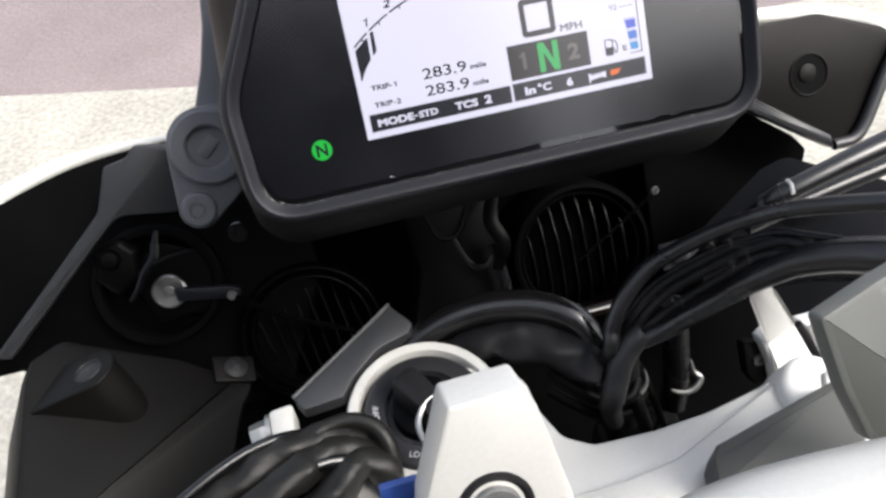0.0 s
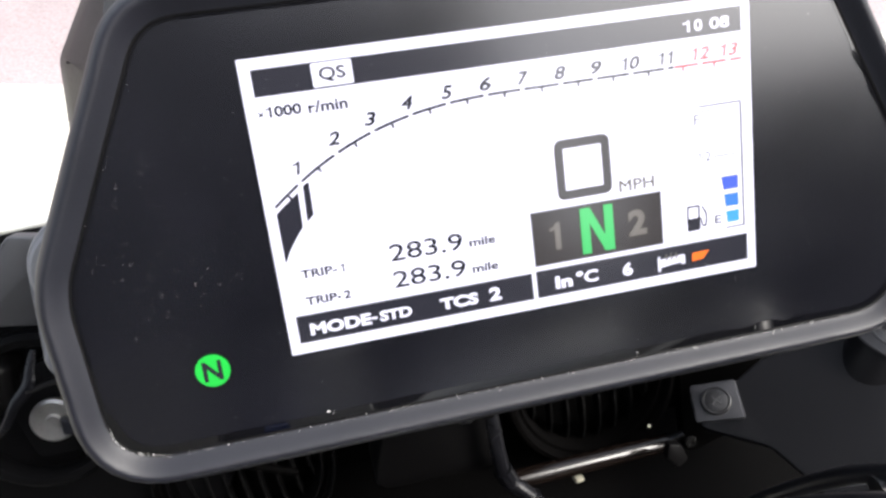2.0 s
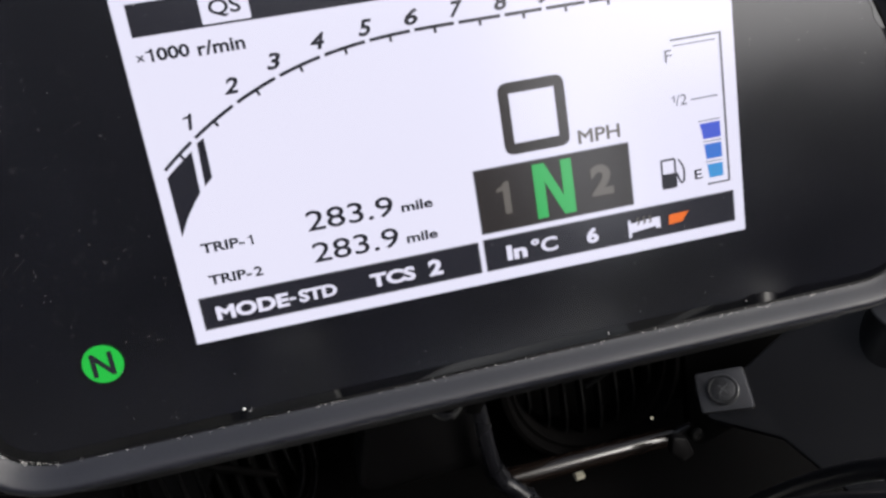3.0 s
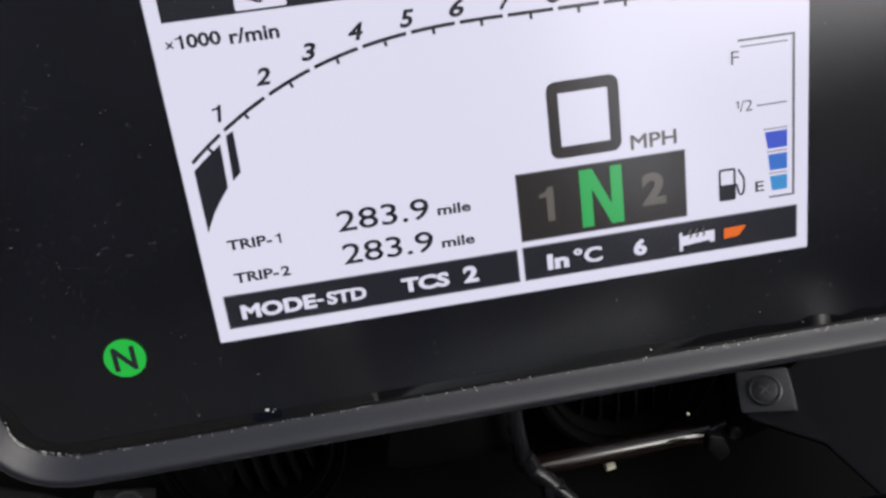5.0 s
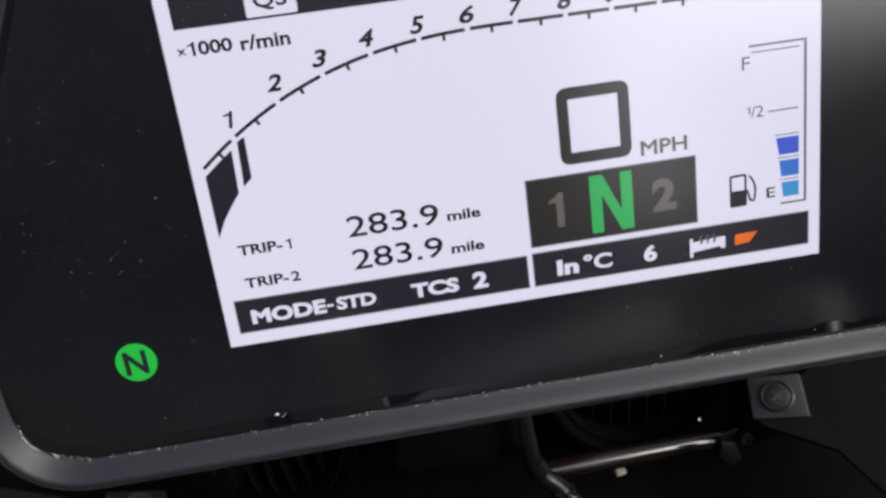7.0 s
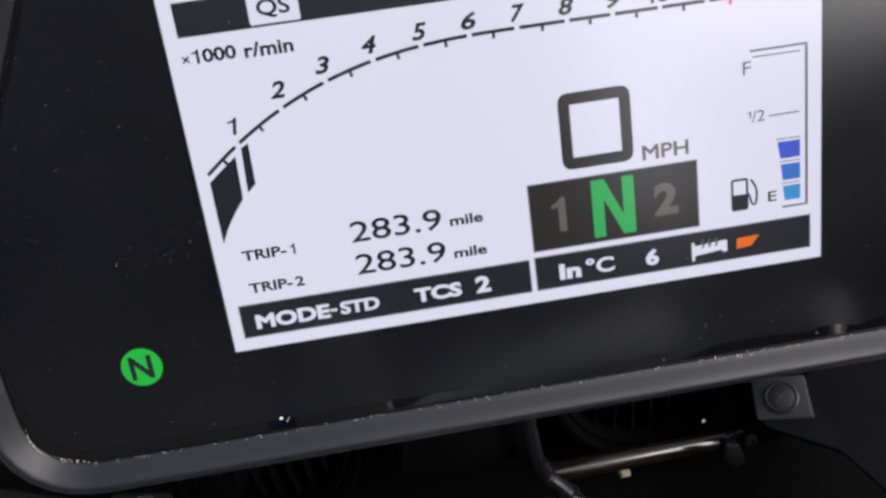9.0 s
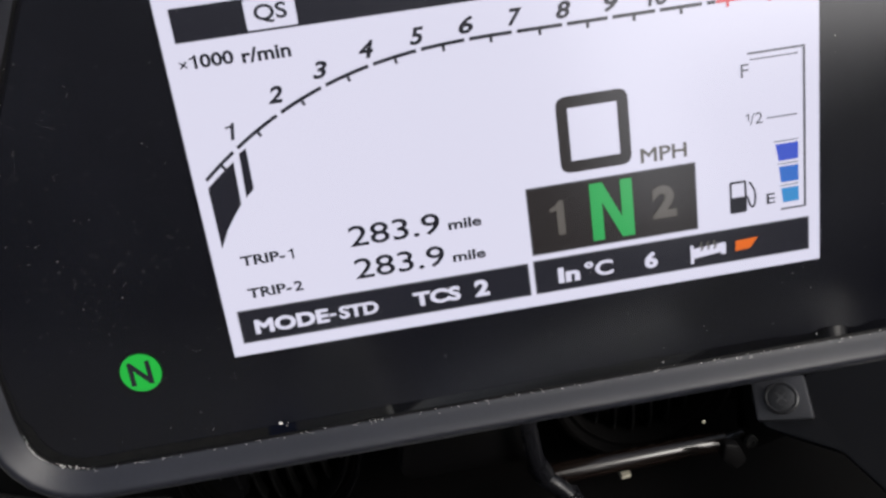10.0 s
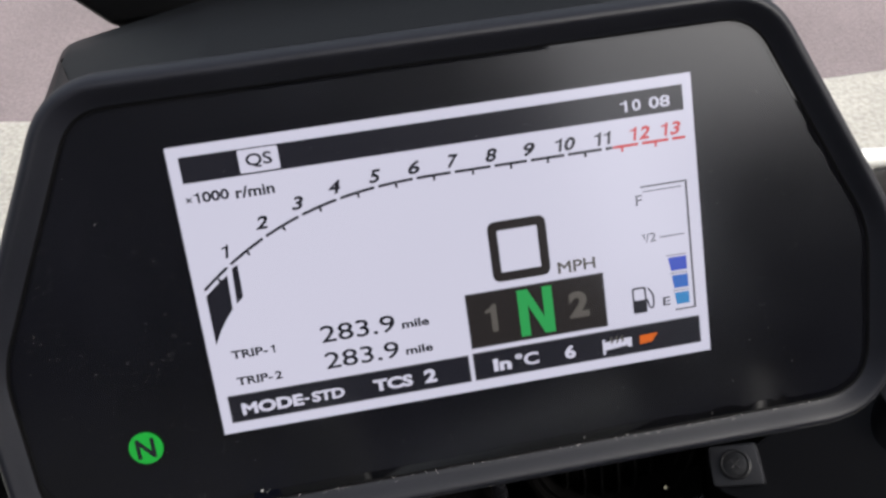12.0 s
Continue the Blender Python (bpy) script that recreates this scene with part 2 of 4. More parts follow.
def on_yoke(u, v, h):
    """A point of the yoke's frame, in mm of the dial's frame."""
    return (YOKE @ Vector((u, v, h))) / MM


def bolt_head(name, frame_m, cx, cy, h, r, mat, parent, socket=True, label=""):
    prof = [(r, h), (r, h + r * 0.45), (r * 0.92, h + r * 0.6), (r * 0.5, h + r * 0.62), (r * 0.45, h + r * 0.3), (0.001, h + r * 0.28)] if socket else \
        [(r, h), (r, h + r * 0.25), (r * 0.8, h + r * 0.5), (r * 0.4, h + r * 0.62), (0.001, h + r * 0.65)]
    return part(name, lathe(prof, frame_m, 24, cx=cx, cy=cy), mat, parent, label)


# ---- the ground ----
def slab(name, x0, x1, y0, y1, top, thick, mat, label, category, round_edge=0.0):
    bm = prism([(x0, y0), (x1, y0), (x1, y1), (x0, y1)], Matrix.Identity(4), top - thick, top, round_edge)
    data = bpy.data.meshes.new(name)
    bmesh.ops.recalc_face_normals(bm, faces=bm.faces)
    bm.to_mesh(data)
    bm.free()
    ob = new(name, data)
    data.materials.append(mat)
    return tagged(ob, label, category, kind="structure")


slab("road", -600, 600, -600, 600, -0.03, 0.3, TARMAC, "pinkish grey worn tarmac road surface", "road")
def sheet(name, outline, low, top, mat, label, category, round_edge=0.0):
    """A level slab of any outline, in metres."""
    bm = prism([Vector(p) for p in outline], Matrix.Identity(4), low, top, round_edge)
    data = bpy.data.meshes.new(name)
    bmesh.ops.recalc_face_normals(bm, faces=bm.faces)
    bm.to_mesh(data)
    bm.free()
    ob = new(name, data)
    data.materials.append(mat)
    return tagged(ob, label, category, kind="structure")


sheet("driveway", [(-8, -6), (8, -6), (8, 1.40), (1.25, 1.44), (0.3, 1.50), (-0.3, 1.61), (-0.85, 1.755), (-3, 2.25), (-8, 3.0)], -0.2, 0.0, CONCRETE,
      "pale beige aggregate concrete driveway with a low edge", "driveway", 0.02)
# Unseen walls, added to shape what the glass reflects and darken the cavity.
slab("added_wall_back", -7, -0.404, -2.4, -2.1, 3.6, 3.7, RENDER, "unseen dark wall added behind the motorcycle", "wall")
slab("added_wall_middle", -0.40, 0.70, -2.4, -2.1, 3.05, 3.15, RENDER, "unseen lower dark wall added for the glass reflection", "wall")
# Pale strip added so that the glass's lower left reflects something brighter.
slab("added_pale_strip", -2.2, -0.42, -2.098, -2.04, 1.66, 1.76, STONE, "unseen paler strip added to brighten the left reflection", "wall")
# Added low wall: it leaves a gap of sky for the glass to reflect.
slab("added_wall_low", 0.704, 1.11, -2.38, -2.12, 1.80, 1.9, STONE, "unseen low beige wall added below the reflected sky gap", "wall")
slab("added_wall_side", 1.114, 9, -2.4, -2.1, 2.36, 2.46, RENDER, "unseen dark side wall added to bound the reflected sky", "wall")

# ---- the motorcycle ----
bike = tagged(new("motorcycle"), "parked motorcycle with black instrument cluster and silver top yoke", "motorcycle")

# -- instrument cluster
PANE = rounded([(-60.5, 34.6, 10), (-81.6, -8, 22), (-80.5, -40.8, 11), (78.5, -40.8, 11), (79.6, -7, 22), (58.8, 34.6, 10)], 8)


def loft(outline, profile, cap_first=False, cap_last=False):
    """Rings of an outline, each grown by d and set at depth y."""
    bm = bmesh.new()
    loops = []
    for d, y, *drop in profile:
        sag = drop[0] if drop else 0
        loops.append([bm.verts.new((p.x * MM, y * MM, (p.y - sag * min(1, max(0, (-p.y - 15) / 22))) * MM)) for p in grown(outline, d)])
    for lo, hi in zip(loops, loops[1:]):
        for i in range(len(outline)):
            bm.faces.new((lo[i - 1], lo[i], hi[i], hi[i - 1])).smooth = True
    if cap_first:
        bm.faces.new(loops[0])
    if cap_last:
        bm.faces.new(loops[-1])
    return bm


cluster = part("dashboard", loft(PANE, [(4.5, 2.5, 0), (5.2, 5.2, 2.0), (5.8, 10, 5), (6.2, 18, 9), (5.8, 22, 10.5), (4.8, 24, 10.5), (0, 32, 5), (-10, 38, 0)], cap_last=True), CASE, bike,
               "black plastic instrument cluster with a lit colour display")
part("bezel", loft(PANE, [(-0.1, 1.0), (-0.05, -0.25), (0.3, -0.45), (1.0, -1.1), (1.8, -1.85), (2.5, -2.45), (2.9, -2.7), (3.4, -2.72), (3.9, -2.45), (4.4, -1.9), (4.9, -1.1), (5.3, -0.2), (5.6, 0.8), (5.75, 1.8), (5.7, 2.8)]), BEZEL, cluster,
     "dark grey grained plastic bezel with rounded edge")
part("gasket", loft(PANE, [(-0.45, 0.02), (-0.4, -0.16), (-0.1, -0.3), (0.3, -0.3), (0.3, 0.3)]), BLACK, cluster, "thin black gasket round the glass")


def polished_border():
    """The bare glass round the anti-glare film, whose edge is torn in places at the lower right."""
    rim, fine = random.Random(12), []
    for i, p in enumerate(PANE):
        q = PANE[(i + 1) % len(PANE)]
        steps = max(1, int((q - p).length / 1.4))
        fine += [p + (q - p) * k / steps for k in range(steps)]
    inner, ragged, width = [], 0, 2.0
    for p in fine:
        if ragged <= 0:
            torn = p.y < -34 and p.x > 30 or p.x > 70
            ragged, width = rim.randint(1, 5 if torn else 14), rim.uniform(0.7, 1.5) if p.x > 70 else rim.uniform(1.4, 2.4) if torn else (rim.uniform(1.9, 2.3) if p.x > 0 else 2.0) if p.y < -30 else 0.9
        ragged -= 1
        inner.append(width)
    out, bm = grown(fine, -0.1), bmesh.new()
    lo = [bm.verts.new((p.x * MM, -0.08 * MM, p.y * MM)) for p in out]
    hi = [bm.verts.new((p.x * MM, -0.08 * MM, p.y * MM)) for p in (grown(fine, -w)[i] for i, w in enumerate(inner))]
    for i in range(len(lo)):
        bm.faces.new((lo[i - 1], lo[i], hi[i], hi[i - 1]))
    return bm


part("glass_border", polished_border(), RIM, cluster, "polished bare border of the glass")
part("glass", loft(PANE, [(0.3, 1.5), (0.3, 0.0)], cap_last=True), GLASS, cluster, "glossy dusty black cover glass")

# -- hood behind the dial
HOOD = rounded([(-93, -40, 6), (-86, 33, 8), (-74, 52, 8), (-40, 58, 30), (36, 58, 30), (71, 52, 12), (82, 33, 16), (89, -40, 6)], 6)
# The rings past y 80 are unseen, added to keep sky light out below.
part("hood", loft(HOOD, [(-17, 8), (-12, 18), (-6, 30), (-2, 40), (0, 50), (-1, 64), (-4, 80), (-5, 140), (-6, 215)], True, True), HOODING, bike, "satin black hood over the instrument")
STAY = face_on(72)
part("screen_stay", prism(rounded([(-80, 66, 3), (-70, 57, 3), (-40, 58, 3), (36, 58, 3), (66, 57, 3), (76, 66, 3), (60, 96, 6), (-64, 96, 6)]), STAY, -30, 6, 2), BLACK, bike)


# -- display contents
def flat_poly(outline, y):
    bm = bmesh.new()
    bm.faces.new([bm.verts.new((p[0] * MM, y * MM, p[1] * MM)) for p in outline])
    return bm


def patch(name, outline, mat, parent, y=-0.5, label=""):
    return part(name, flat_poly(outline, y), mat, parent, label)


def box2(x0, z0, x1, z1, r=0.0):
    return rounded([(x0, z0, r), (x1, z0, r), (x1, z1, r), (x0, z1, r)], 4)


def frame2(x0, z0, x1, z1, w, r, y):
    """A flat rectangular ring with rounded outer corners."""
    bm = bmesh.new()
    outer, inner = box2(x0, z0, x1, z1, r), box2(x0 + w, z0 + w, x1 - w, z1 - w, 0.01)
    lo = [bm.verts.new((p.x * MM, y * MM, p.y * MM)) for p in outer]
    hi = [bm.verts.new((p.x * MM, y * MM, p.y * MM)) for p in inner]
    for i in range(len(lo)):
        bm.faces.new((lo[i - 1], lo[i], hi[i], hi[i - 1]))
    return bm


def lettering(text, mat, parent, x0, z0, x1, z1, bold=0.0, shear=0.0, y=-0.56, name="lettering", turn=None):
    """Words set to fill a box on the dial, or in another drawing frame."""
    c = bpy.data.curves.new("words", "FONT")
    c.body, c.size, c.shear, c.bevel_depth, c.bevel_resolution, c.resolution_u = text, 1.0, shear, bold, 0, 4
    o = bpy.data.objects.new("words", c)
    scene.collection.objects.link(o)
    bpy.context.view_layer.update()
    data = bpy.data.meshes.new_from_object(o.evaluated_get(bpy.context.evaluated_depsgraph_get()))
    bpy.data.objects.remove(o)
    bpy.data.curves.remove(c)
    co = np.array([v.co[:2] for v in data.vertices])
    lo, hi = co.min(0), co.max(0)
    for v in data.vertices:
        a = x0 + (v.co.x - lo[0]) / (hi[0] - lo[0]) * (x1 - x0)
        b = z0 + (v.co.y - lo[1]) / (hi[1] - lo[1]) * (z1 - z0)
        v.co = (a * MM, (y - 0.1 * v.co.z) * MM, b * MM) if turn is None else turn @ Vector((a, b, y))
    for p in data.polygons:
        p.use_smooth = False
    data.name = name
    return put_mesh(name, data, mat, parent)


def one(x0, z0, x1, z1, stroke, mat, lean=0.0, name="lettering"):
    """The figure 1, with its flag."""
    h = z1 - z0
    pts = [(x1 - stroke, z0), (x1, z0), (x1, z1), (x1 - 0.65 * stroke, z1), (x1 - 1.1 * stroke, z1 - 0.13 * h), (x0, z1 - 0.2 * h), (x0, z1 - 0.31 * h), (x1 - stroke, z1 - 0.27 * h)]
    return patch(name, [(x + lean * (z - z0), z) for x, z in pts], mat, cluster, -0.56)


W, H = 46.5, 26.3
display = patch("display", box2(-W, -H, W, H), LCD_WHITE, cluster, -0.25, "lit pale violet-white colour display")
# top bar
patch("status_bar", box2(-44.5, 19.9, 44.7, 24.4), LCD_BLACK, cluster, -0.4)
patch("shifter_badge", box2(-34.6, 20.2, -27.7, 24.2, 0.3), LCD_WHITE, cluster, -0.5)
lettering("QS", LCD_BLACK, cluster, -33.4, 20.9, -28.9, 23.4, 0.02)
one(33.0, 20.9, 34.3, 22.95, 0.46, LCD_WHITE)
lettering("0", LCD_WHITE, cluster, 35.2, 20.9, 36.8, 22.95, 0.02)
lettering("08", LCD_WHITE, cluster, 38.3, 20.9, 42.2, 22.95, 0.02)
# rev counter
lettering("×", LCD_BLACK, cluster, -44.6, 16.5, -43.5, 17.5, 0.01)
one(-43.2, 16.3, -42.2, 18.15, 0.42, LCD_BLACK)
lettering("000", LCD_BLACK, cluster, -41.8, 16.3, -37.2, 18.15, 0.03)
lettering("r/min", LCD_BLACK, cluster, -36.1, 16.1, -29.4, 18.1, 0.028)


def arc(x):
    return 15.0 - 13.9 * max(0.0, (2 - x) / 46.5) ** 2.7


def band(x0, x1, top, thick, y, steps=8):
    """A strip that follows the scale's curve."""
    bm = bmesh.new()
    lo, hi = [], []
    for i in range(steps + 1):
        x = x0 + (x1 - x0) * i / steps
        s = (arc(x + 0.05) - arc(x - 0.05)) / 0.1
        n = Vector((-s, 1)).normalized()
        p = Vector((x, arc(x))) + n * top
        q = p - n * thick
        hi.append(bm.verts.new((p.x * MM, y * MM, p.y * MM)))
        lo.append(bm.verts.new((q.x * MM, y * MM, q.y * MM)))
    for i in range(steps):
        bm.faces.new((lo[i], lo[i + 1], hi[i + 1], hi[i]))
    return bm


STOPS = [-44.6, -39.7, -32.7, -25.9, -18.9, -12.0, -5.1, 1.7, 8.9, 15.5, 22.4, 29.3, 36.1, 41.8, 44.9]
for k in range(14):
    a, b = STOPS[k] + (0.35 if k else 0), STOPS[k + 1] - 0.35
    tone = LCD_RED if k >= 12 else LCD_BLACK
    mid = (STOPS[k] + STOPS[k + 1]) / 2
    if k == 11:
        part("scale_segment", band(a, 30.9, 0.25, 0.5, -0.5), LCD_BLACK, cluster)
        part("scale_segment", band(31.0, b, 0.25, 0.5, -0.5), LCD_RED, cluster)
        tone = LCD_RED
    else:
        part("scale_segment", band(a, b, 0.25, 0.5, -0.5), tone, cluster)
    s = (arc(mid + 0.1) - arc(mid - 0.1)) / 0.2
    d = Vector((s, -1)).normalized()
    t = Vector((-d.y, d.x))
    p = Vector((mid, arc(mid)))
    if k < 13:
        patch("tick", [p + t * 0.22, p - t * 0.22, p - t * 0.22 + d * 0.95, p + t * 0.22 + d * 0.95], tone, cluster, -0.52)
for k, (x, z) in enumerate(((-40.6, 6.1), (-33.8, 10.2), (-27.1, 12.6), (-20.3, 14.4), (-13.1, 15.2), (-6.1, 15.7), (0.9, 15.8), (7.8, 15.8), (14.7, 15.8),
                            (20.4, 15.7), (27.6, 15.7), (34.2, 15.7), (40.0, 15.7))):
    wide = 1.5 if k == 0 else 2.2 if k < 9 else 3.7
    ink, tail = LCD_RED if k > 10 else LCD_BLACK, str(k + 1)
    if k == 0 or k > 8:
        one(x - 0.1, z, x + 1.15, z + 2.35, 0.5, ink, 0.16, "numeral")
        tail = tail[1:]
        x, wide = x + 1.75, 2.1
    if tail == "1":
        one(x - 0.1, z, x + 1.15, z + 2.35, 0.5, ink, 0.16, "numeral")
    elif tail:
        lettering(tail, ink, cluster, x, z, x + wide, z + 2.35, 0.03, 0.25, name="numeral")
FILL_TOP = [(x, arc(x) - 1.15) for x in (-44.6, -43.5, -42.4, -41.3, -40.3)]
patch("rev_bar", [(-44.6, -9.2), (-43.2, -6.6), (-41.9, -4.8), (-40.5, -3.1)] + FILL_TOP[::-1], LCD_BLACK, cluster, -0.5)
patch("rev_bar", [(-39.6, -2.3), (-38.3, -1.2), (-38.2, 4.7), (-39.3, 4.1)], LCD_BLACK, cluster, -0.5)
# speed and gear
part("numeral", frame2(6.4, -6.2, 17.2, 5.0, 1.7, 1.6, -0.5), LCD_BROWN, cluster)
lettering("MPH", LCD_GREY, cluster, 18.5, -6.5, 25.6, -4.3, 0.018)
patch("gear_field_edge", box2(0.7, -18.1, 26.9, -7.6), LCD_LINE, cluster, -0.35)
patch("gear_field", box2(0.9, -17.9, 26.7, -7.8), LCD_BROWN, cluster, -0.4)
one(4.0, -15.4, 6.2, -10.1, 1.15, LCD_GREY)
patch("lettering", [(10.3, -17.25), (12.1, -17.25), (12.1, -11.4), (14.9, -17.25), (16.85, -17.25), (16.85, -8.35), (15.05, -8.35), (15.05, -14.1), (12.3, -8.35), (10.3, -8.35)], LCD_GREEN, cluster, -0.56)
lettering("2", LCD_GREY, cluster, 19.8, -15.4, 23.6, -10.3, 0.05)
# trip field and lower bars
for low in (0.0, -5.05):
    lettering("TRIP-", LCD_BLACK, cluster, -42.4, -12.3 + low, -35.9, -10.75 + low, 0.03)
    lettering("283.9", LCD_BLACK, cluster, -26.2, -12.1 + low, -12.6, -8.9 + low, 0.008)
    lettering("mile", LCD_BLACK, cluster, -11.4, -11.9 + low, -6.4, -10.3 + low, 0.03)
one(-35.4, -12.3, -34.6, -10.75, 0.32, LCD_BLACK)
lettering("2", LCD_BLACK, cluster, -35.5, -17.35, -34.2, -15.8, 0.03)
patch("bar_edge", box2(-44.7, -24.35, -0.1, -19.1), LCD_LINE, cluster, -0.35)
patch("mode_bar", box2(-44.5, -24.15, -0.3, -19.3), LCD_BLACK, cluster, -0.4)
lettering("MODE", LCD_WHITE, cluster, -42.5, -23.1, -31.3, -20.8, 0.045)
lettering("-", LCD_WHITE, cluster, -31.2, -22.2, -30.2, -21.8, 0.02)
lettering("STD", LCD_WHITE, cluster, -29.7, -22.95, -23.7, -20.9, 0.04)
lettering("TCS", LCD_WHITE, cluster, -18.3, -23.0, -11.0, -20.7, 0.045)
lettering("2", LCD_WHITE, cluster, -8.8, -23.05, -6.5, -20.4, 0.045)
patch("bar_edge", box2(0.65, -24.35, 44.7, -18.95), LCD_LINE, cluster, -0.35)
patch("temperature_bar", box2(0.85, -24.15, 44.5, -19.15), LCD_BLACK, cluster, -0.4)
lettering("In", LCD_WHITE, cluster, 4.3, -23.1, 7.7, -20.6, 0.045)
lettering("°C", LCD_WHITE, cluster, 8.5, -22.95, 13.0, -20.4, 0.03)
lettering("6", LCD_WHITE, cluster, 18.0, -23.1, 20.1, -20.45, 0.045)
# heated grip sign
patch("grip_sign", [(25.4, -23.6), (25.9, -23.6), (25.9, -22.8), (30.3, -22.4), (30.3, -22.8), (31.1, -22.8), (31.1, -20.9), (30.3, -20.9), (25.9, -21.2), (25.9, -20.6), (25.4, -20.6)],
      LCD_WHITE, cluster, -0.5)
for k in range(3):
    x = 27.0 + k * 1.05
    part("heat_wave", tube([(x, -0.6, -21.6), (x + 0.35, -0.6, -21.2), (x - 0.05, -0.6, -20.8), (x + 0.3, -0.6, -20.3)], 0.14, 6, 4), LCD_GREY, cluster)
patch("level_mark", [(32.6, -22.7), (35.0, -22.5), (36.3, -20.9), (32.7, -21.0)], LCD_ORANGE, cluster, -0.5)
# fuel gauge
patch("gauge_line", box2(35.4, 6.95, 44.2, 7.25), LCD_LINE, cluster)
patch("gauge_line", box2(35.8, 6.1, 43.1, 6.28), LCD_LINE, cluster)
patch("gauge_line", box2(43.8, -17.2, 44.2, 6.9), LCD_LINE, cluster)
patch("gauge_line", box2(40.1, -17.25, 43.8, -16.95), LCD_LINE, cluster)
patch("gauge_line", box2(38.2, -2.8, 42.9, -2.6), LCD_LINE, cluster)
lettering("F", LCD_LINE, cluster, 34.3, 3.8, 35.5, 5.7)
one(34.8, -2.7, 35.4, -1.6, 0.22, LCD_LINE)
lettering("/2", LCD_LINE, cluster, 35.5, -3.3, 37.5, -1.6)
lettering("E", LCD_BLACK, cluster, 37.8, -15.9, 39.2, -14.3, 0.01)
for (a, b, top, low), tone in zip(((39.4, 39.9, -6.9, -9.5), (39.9, 40.2, -10.4, -12.9), (40.2, 40.5, -13.8, -16.1)), LCD_BLUES):
    patch("fuel_segment", [(b, low), (43.0, low), (43.0, top), (a, top)], tone, cluster)
    patch("gauge_line", box2(a - 0.2, top + 0.35, 43.0, top + 0.5), LCD_LINE, cluster)
part("pump_sign", frame2(32.0, -16.6, 34.7, -11.6, 0.35, 0.4, -0.5), LCD_BLACK, cluster)
patch("pump_sign", box2(32.2, -16.4, 34.5, -14.1), LCD_BLACK, cluster, -0.52)
part("pump_hose", tube([(34.8, -0.5, -14.2), (35.3, -0.5, -15.8), (35.9, -0.5, -15.6), (36.0, -0.5, -13.6), (35.2, -0.5, -12.0)], 0.17, 6, 6), LCD_BLACK, cluster)
# neutral lamp
patch("neutral_lamp", [(-60.7 + 3.05 * math.cos(a * math.pi / 24), -26.2 + 3.05 * math.sin(a * math.pi / 24)) for a in range(48)], LAMP_GREEN, cluster, -0.3, "round green neutral lamp")
lettering("N", LCD_BLACK, cluster, -62.4, -28.1, -59.0, -24.3, 0.03, name="lamp_letter")

# -- side bracket of the dial, grey casting
ARM = face_on(95)


def round_hull(discs, n=40):
    """The taut outline round some discs (x, y, radius)."""
    pts = sorted({(round(x + r * math.cos(2 * math.pi * k / n), 4), round(y + r * math.sin(2 * math.pi * k / n), 4)) for x, y, r in discs for k in range(n)})
    halves = []
    for run in (pts, pts[::-1]):
        h = []
        for p in run:
            while len(h) > 1 and (h[-1][0] - h[-2][0]) * (p[1] - h[-2][1]) - (h[-1][1] - h[-2][1]) * (p[0] - h[-2][0]) <= 0:
                h.pop()
            h.append(p)
        halves += h[:-1]
    return [Vector(p) for p in halves]


part("instrument_bracket", prism(round_hull([(-105.5, -23.5, 16.8), (-90, -22, 14), (-115.5, -48, 8.6)]), ARM, -30, 0, 1.6), CAST, bike,
     "grey cast bracket with round recess and boss beside the instrument")
bracket = bpy.data.objects["instrument_bracket"]
part("collar", lathe([(15.5, 0), (15.5, 3), (14.5, 4), (9.4, 4), (8.6, 3.2), (8.4, 0.8), (0.001, 0.8)], ARM, 40, cx=-105, cy=-23.5), CAST, bracket)
part("boss", lathe([(7.5, 0), (7.2, 2.5), (6.3, 3.2), (3.6, 3.2), (3.4, 2.4), (2.4, 2.4), (2.2, 3.0), (0.001, 3.0)], ARM, 32, cx=-115.5, cy=-48), CAST, bracket)
part("neck", prism(rounded([(-114, -14, 3), (-107, -6, 4), (-101, 8, 4), (-96, 24, 3), (-93, 40, 3), (-84, 40, 3), (-84, -20, 3)]), ARM, -34, -8, 2), CAST, bracket)
part("slot", prism(box2(-109, -25.5, -99, -20.5, 1.5), ARM @ Matrix.Translation((-105, -23.5, 0)) @ Matrix.Rotation(0.75, 4, "Z") @ Matrix.Translation((104, 23, 0)), 0.5, 1.6, 0.4), CAST, bracket)

# -- left fairing and stay
FAR = face_on(182)
part("fairing_panel", prism(rounded([(-300, -62, 3), (-225, -34, 30), (-190, -24, 30), (-150, -21, 8), (-76, -24, 4), (-76, -110, 6), (-110, -176, 8), (-224, -172, 8), (-240, -124, 5), (-262, -124, 5)]), FAR, -6, 0, 2), BLACK, bike,
     "black inner panel of the white fairing")
part("fairing_edge", tube([(-320, 186, -76), (-268, 186, -48), (-222, 185, -31), (-190, 184, -22.5), (-165, 184, -20), (-135, 185, -20)], [5, 5, 4.5, 4, 3, 2], 12), WHITE, bike, "white painted fairing rim")
PL = face_on(156)
part("fairing_stay", prism(rounded([(-172, -47, 5), (-163, -26, 4), (-152, -24, 2), (-147, -19, 2), (-131, -22, 3), (-134, -55, 4), (-160, -51, 10), (-166, -52, 6), (-232, -108, 2), (-240, -106, 2)]), PL, -6, 3, 1.2), PLATE, bike,
     "grey bracket arm holding the fairing")

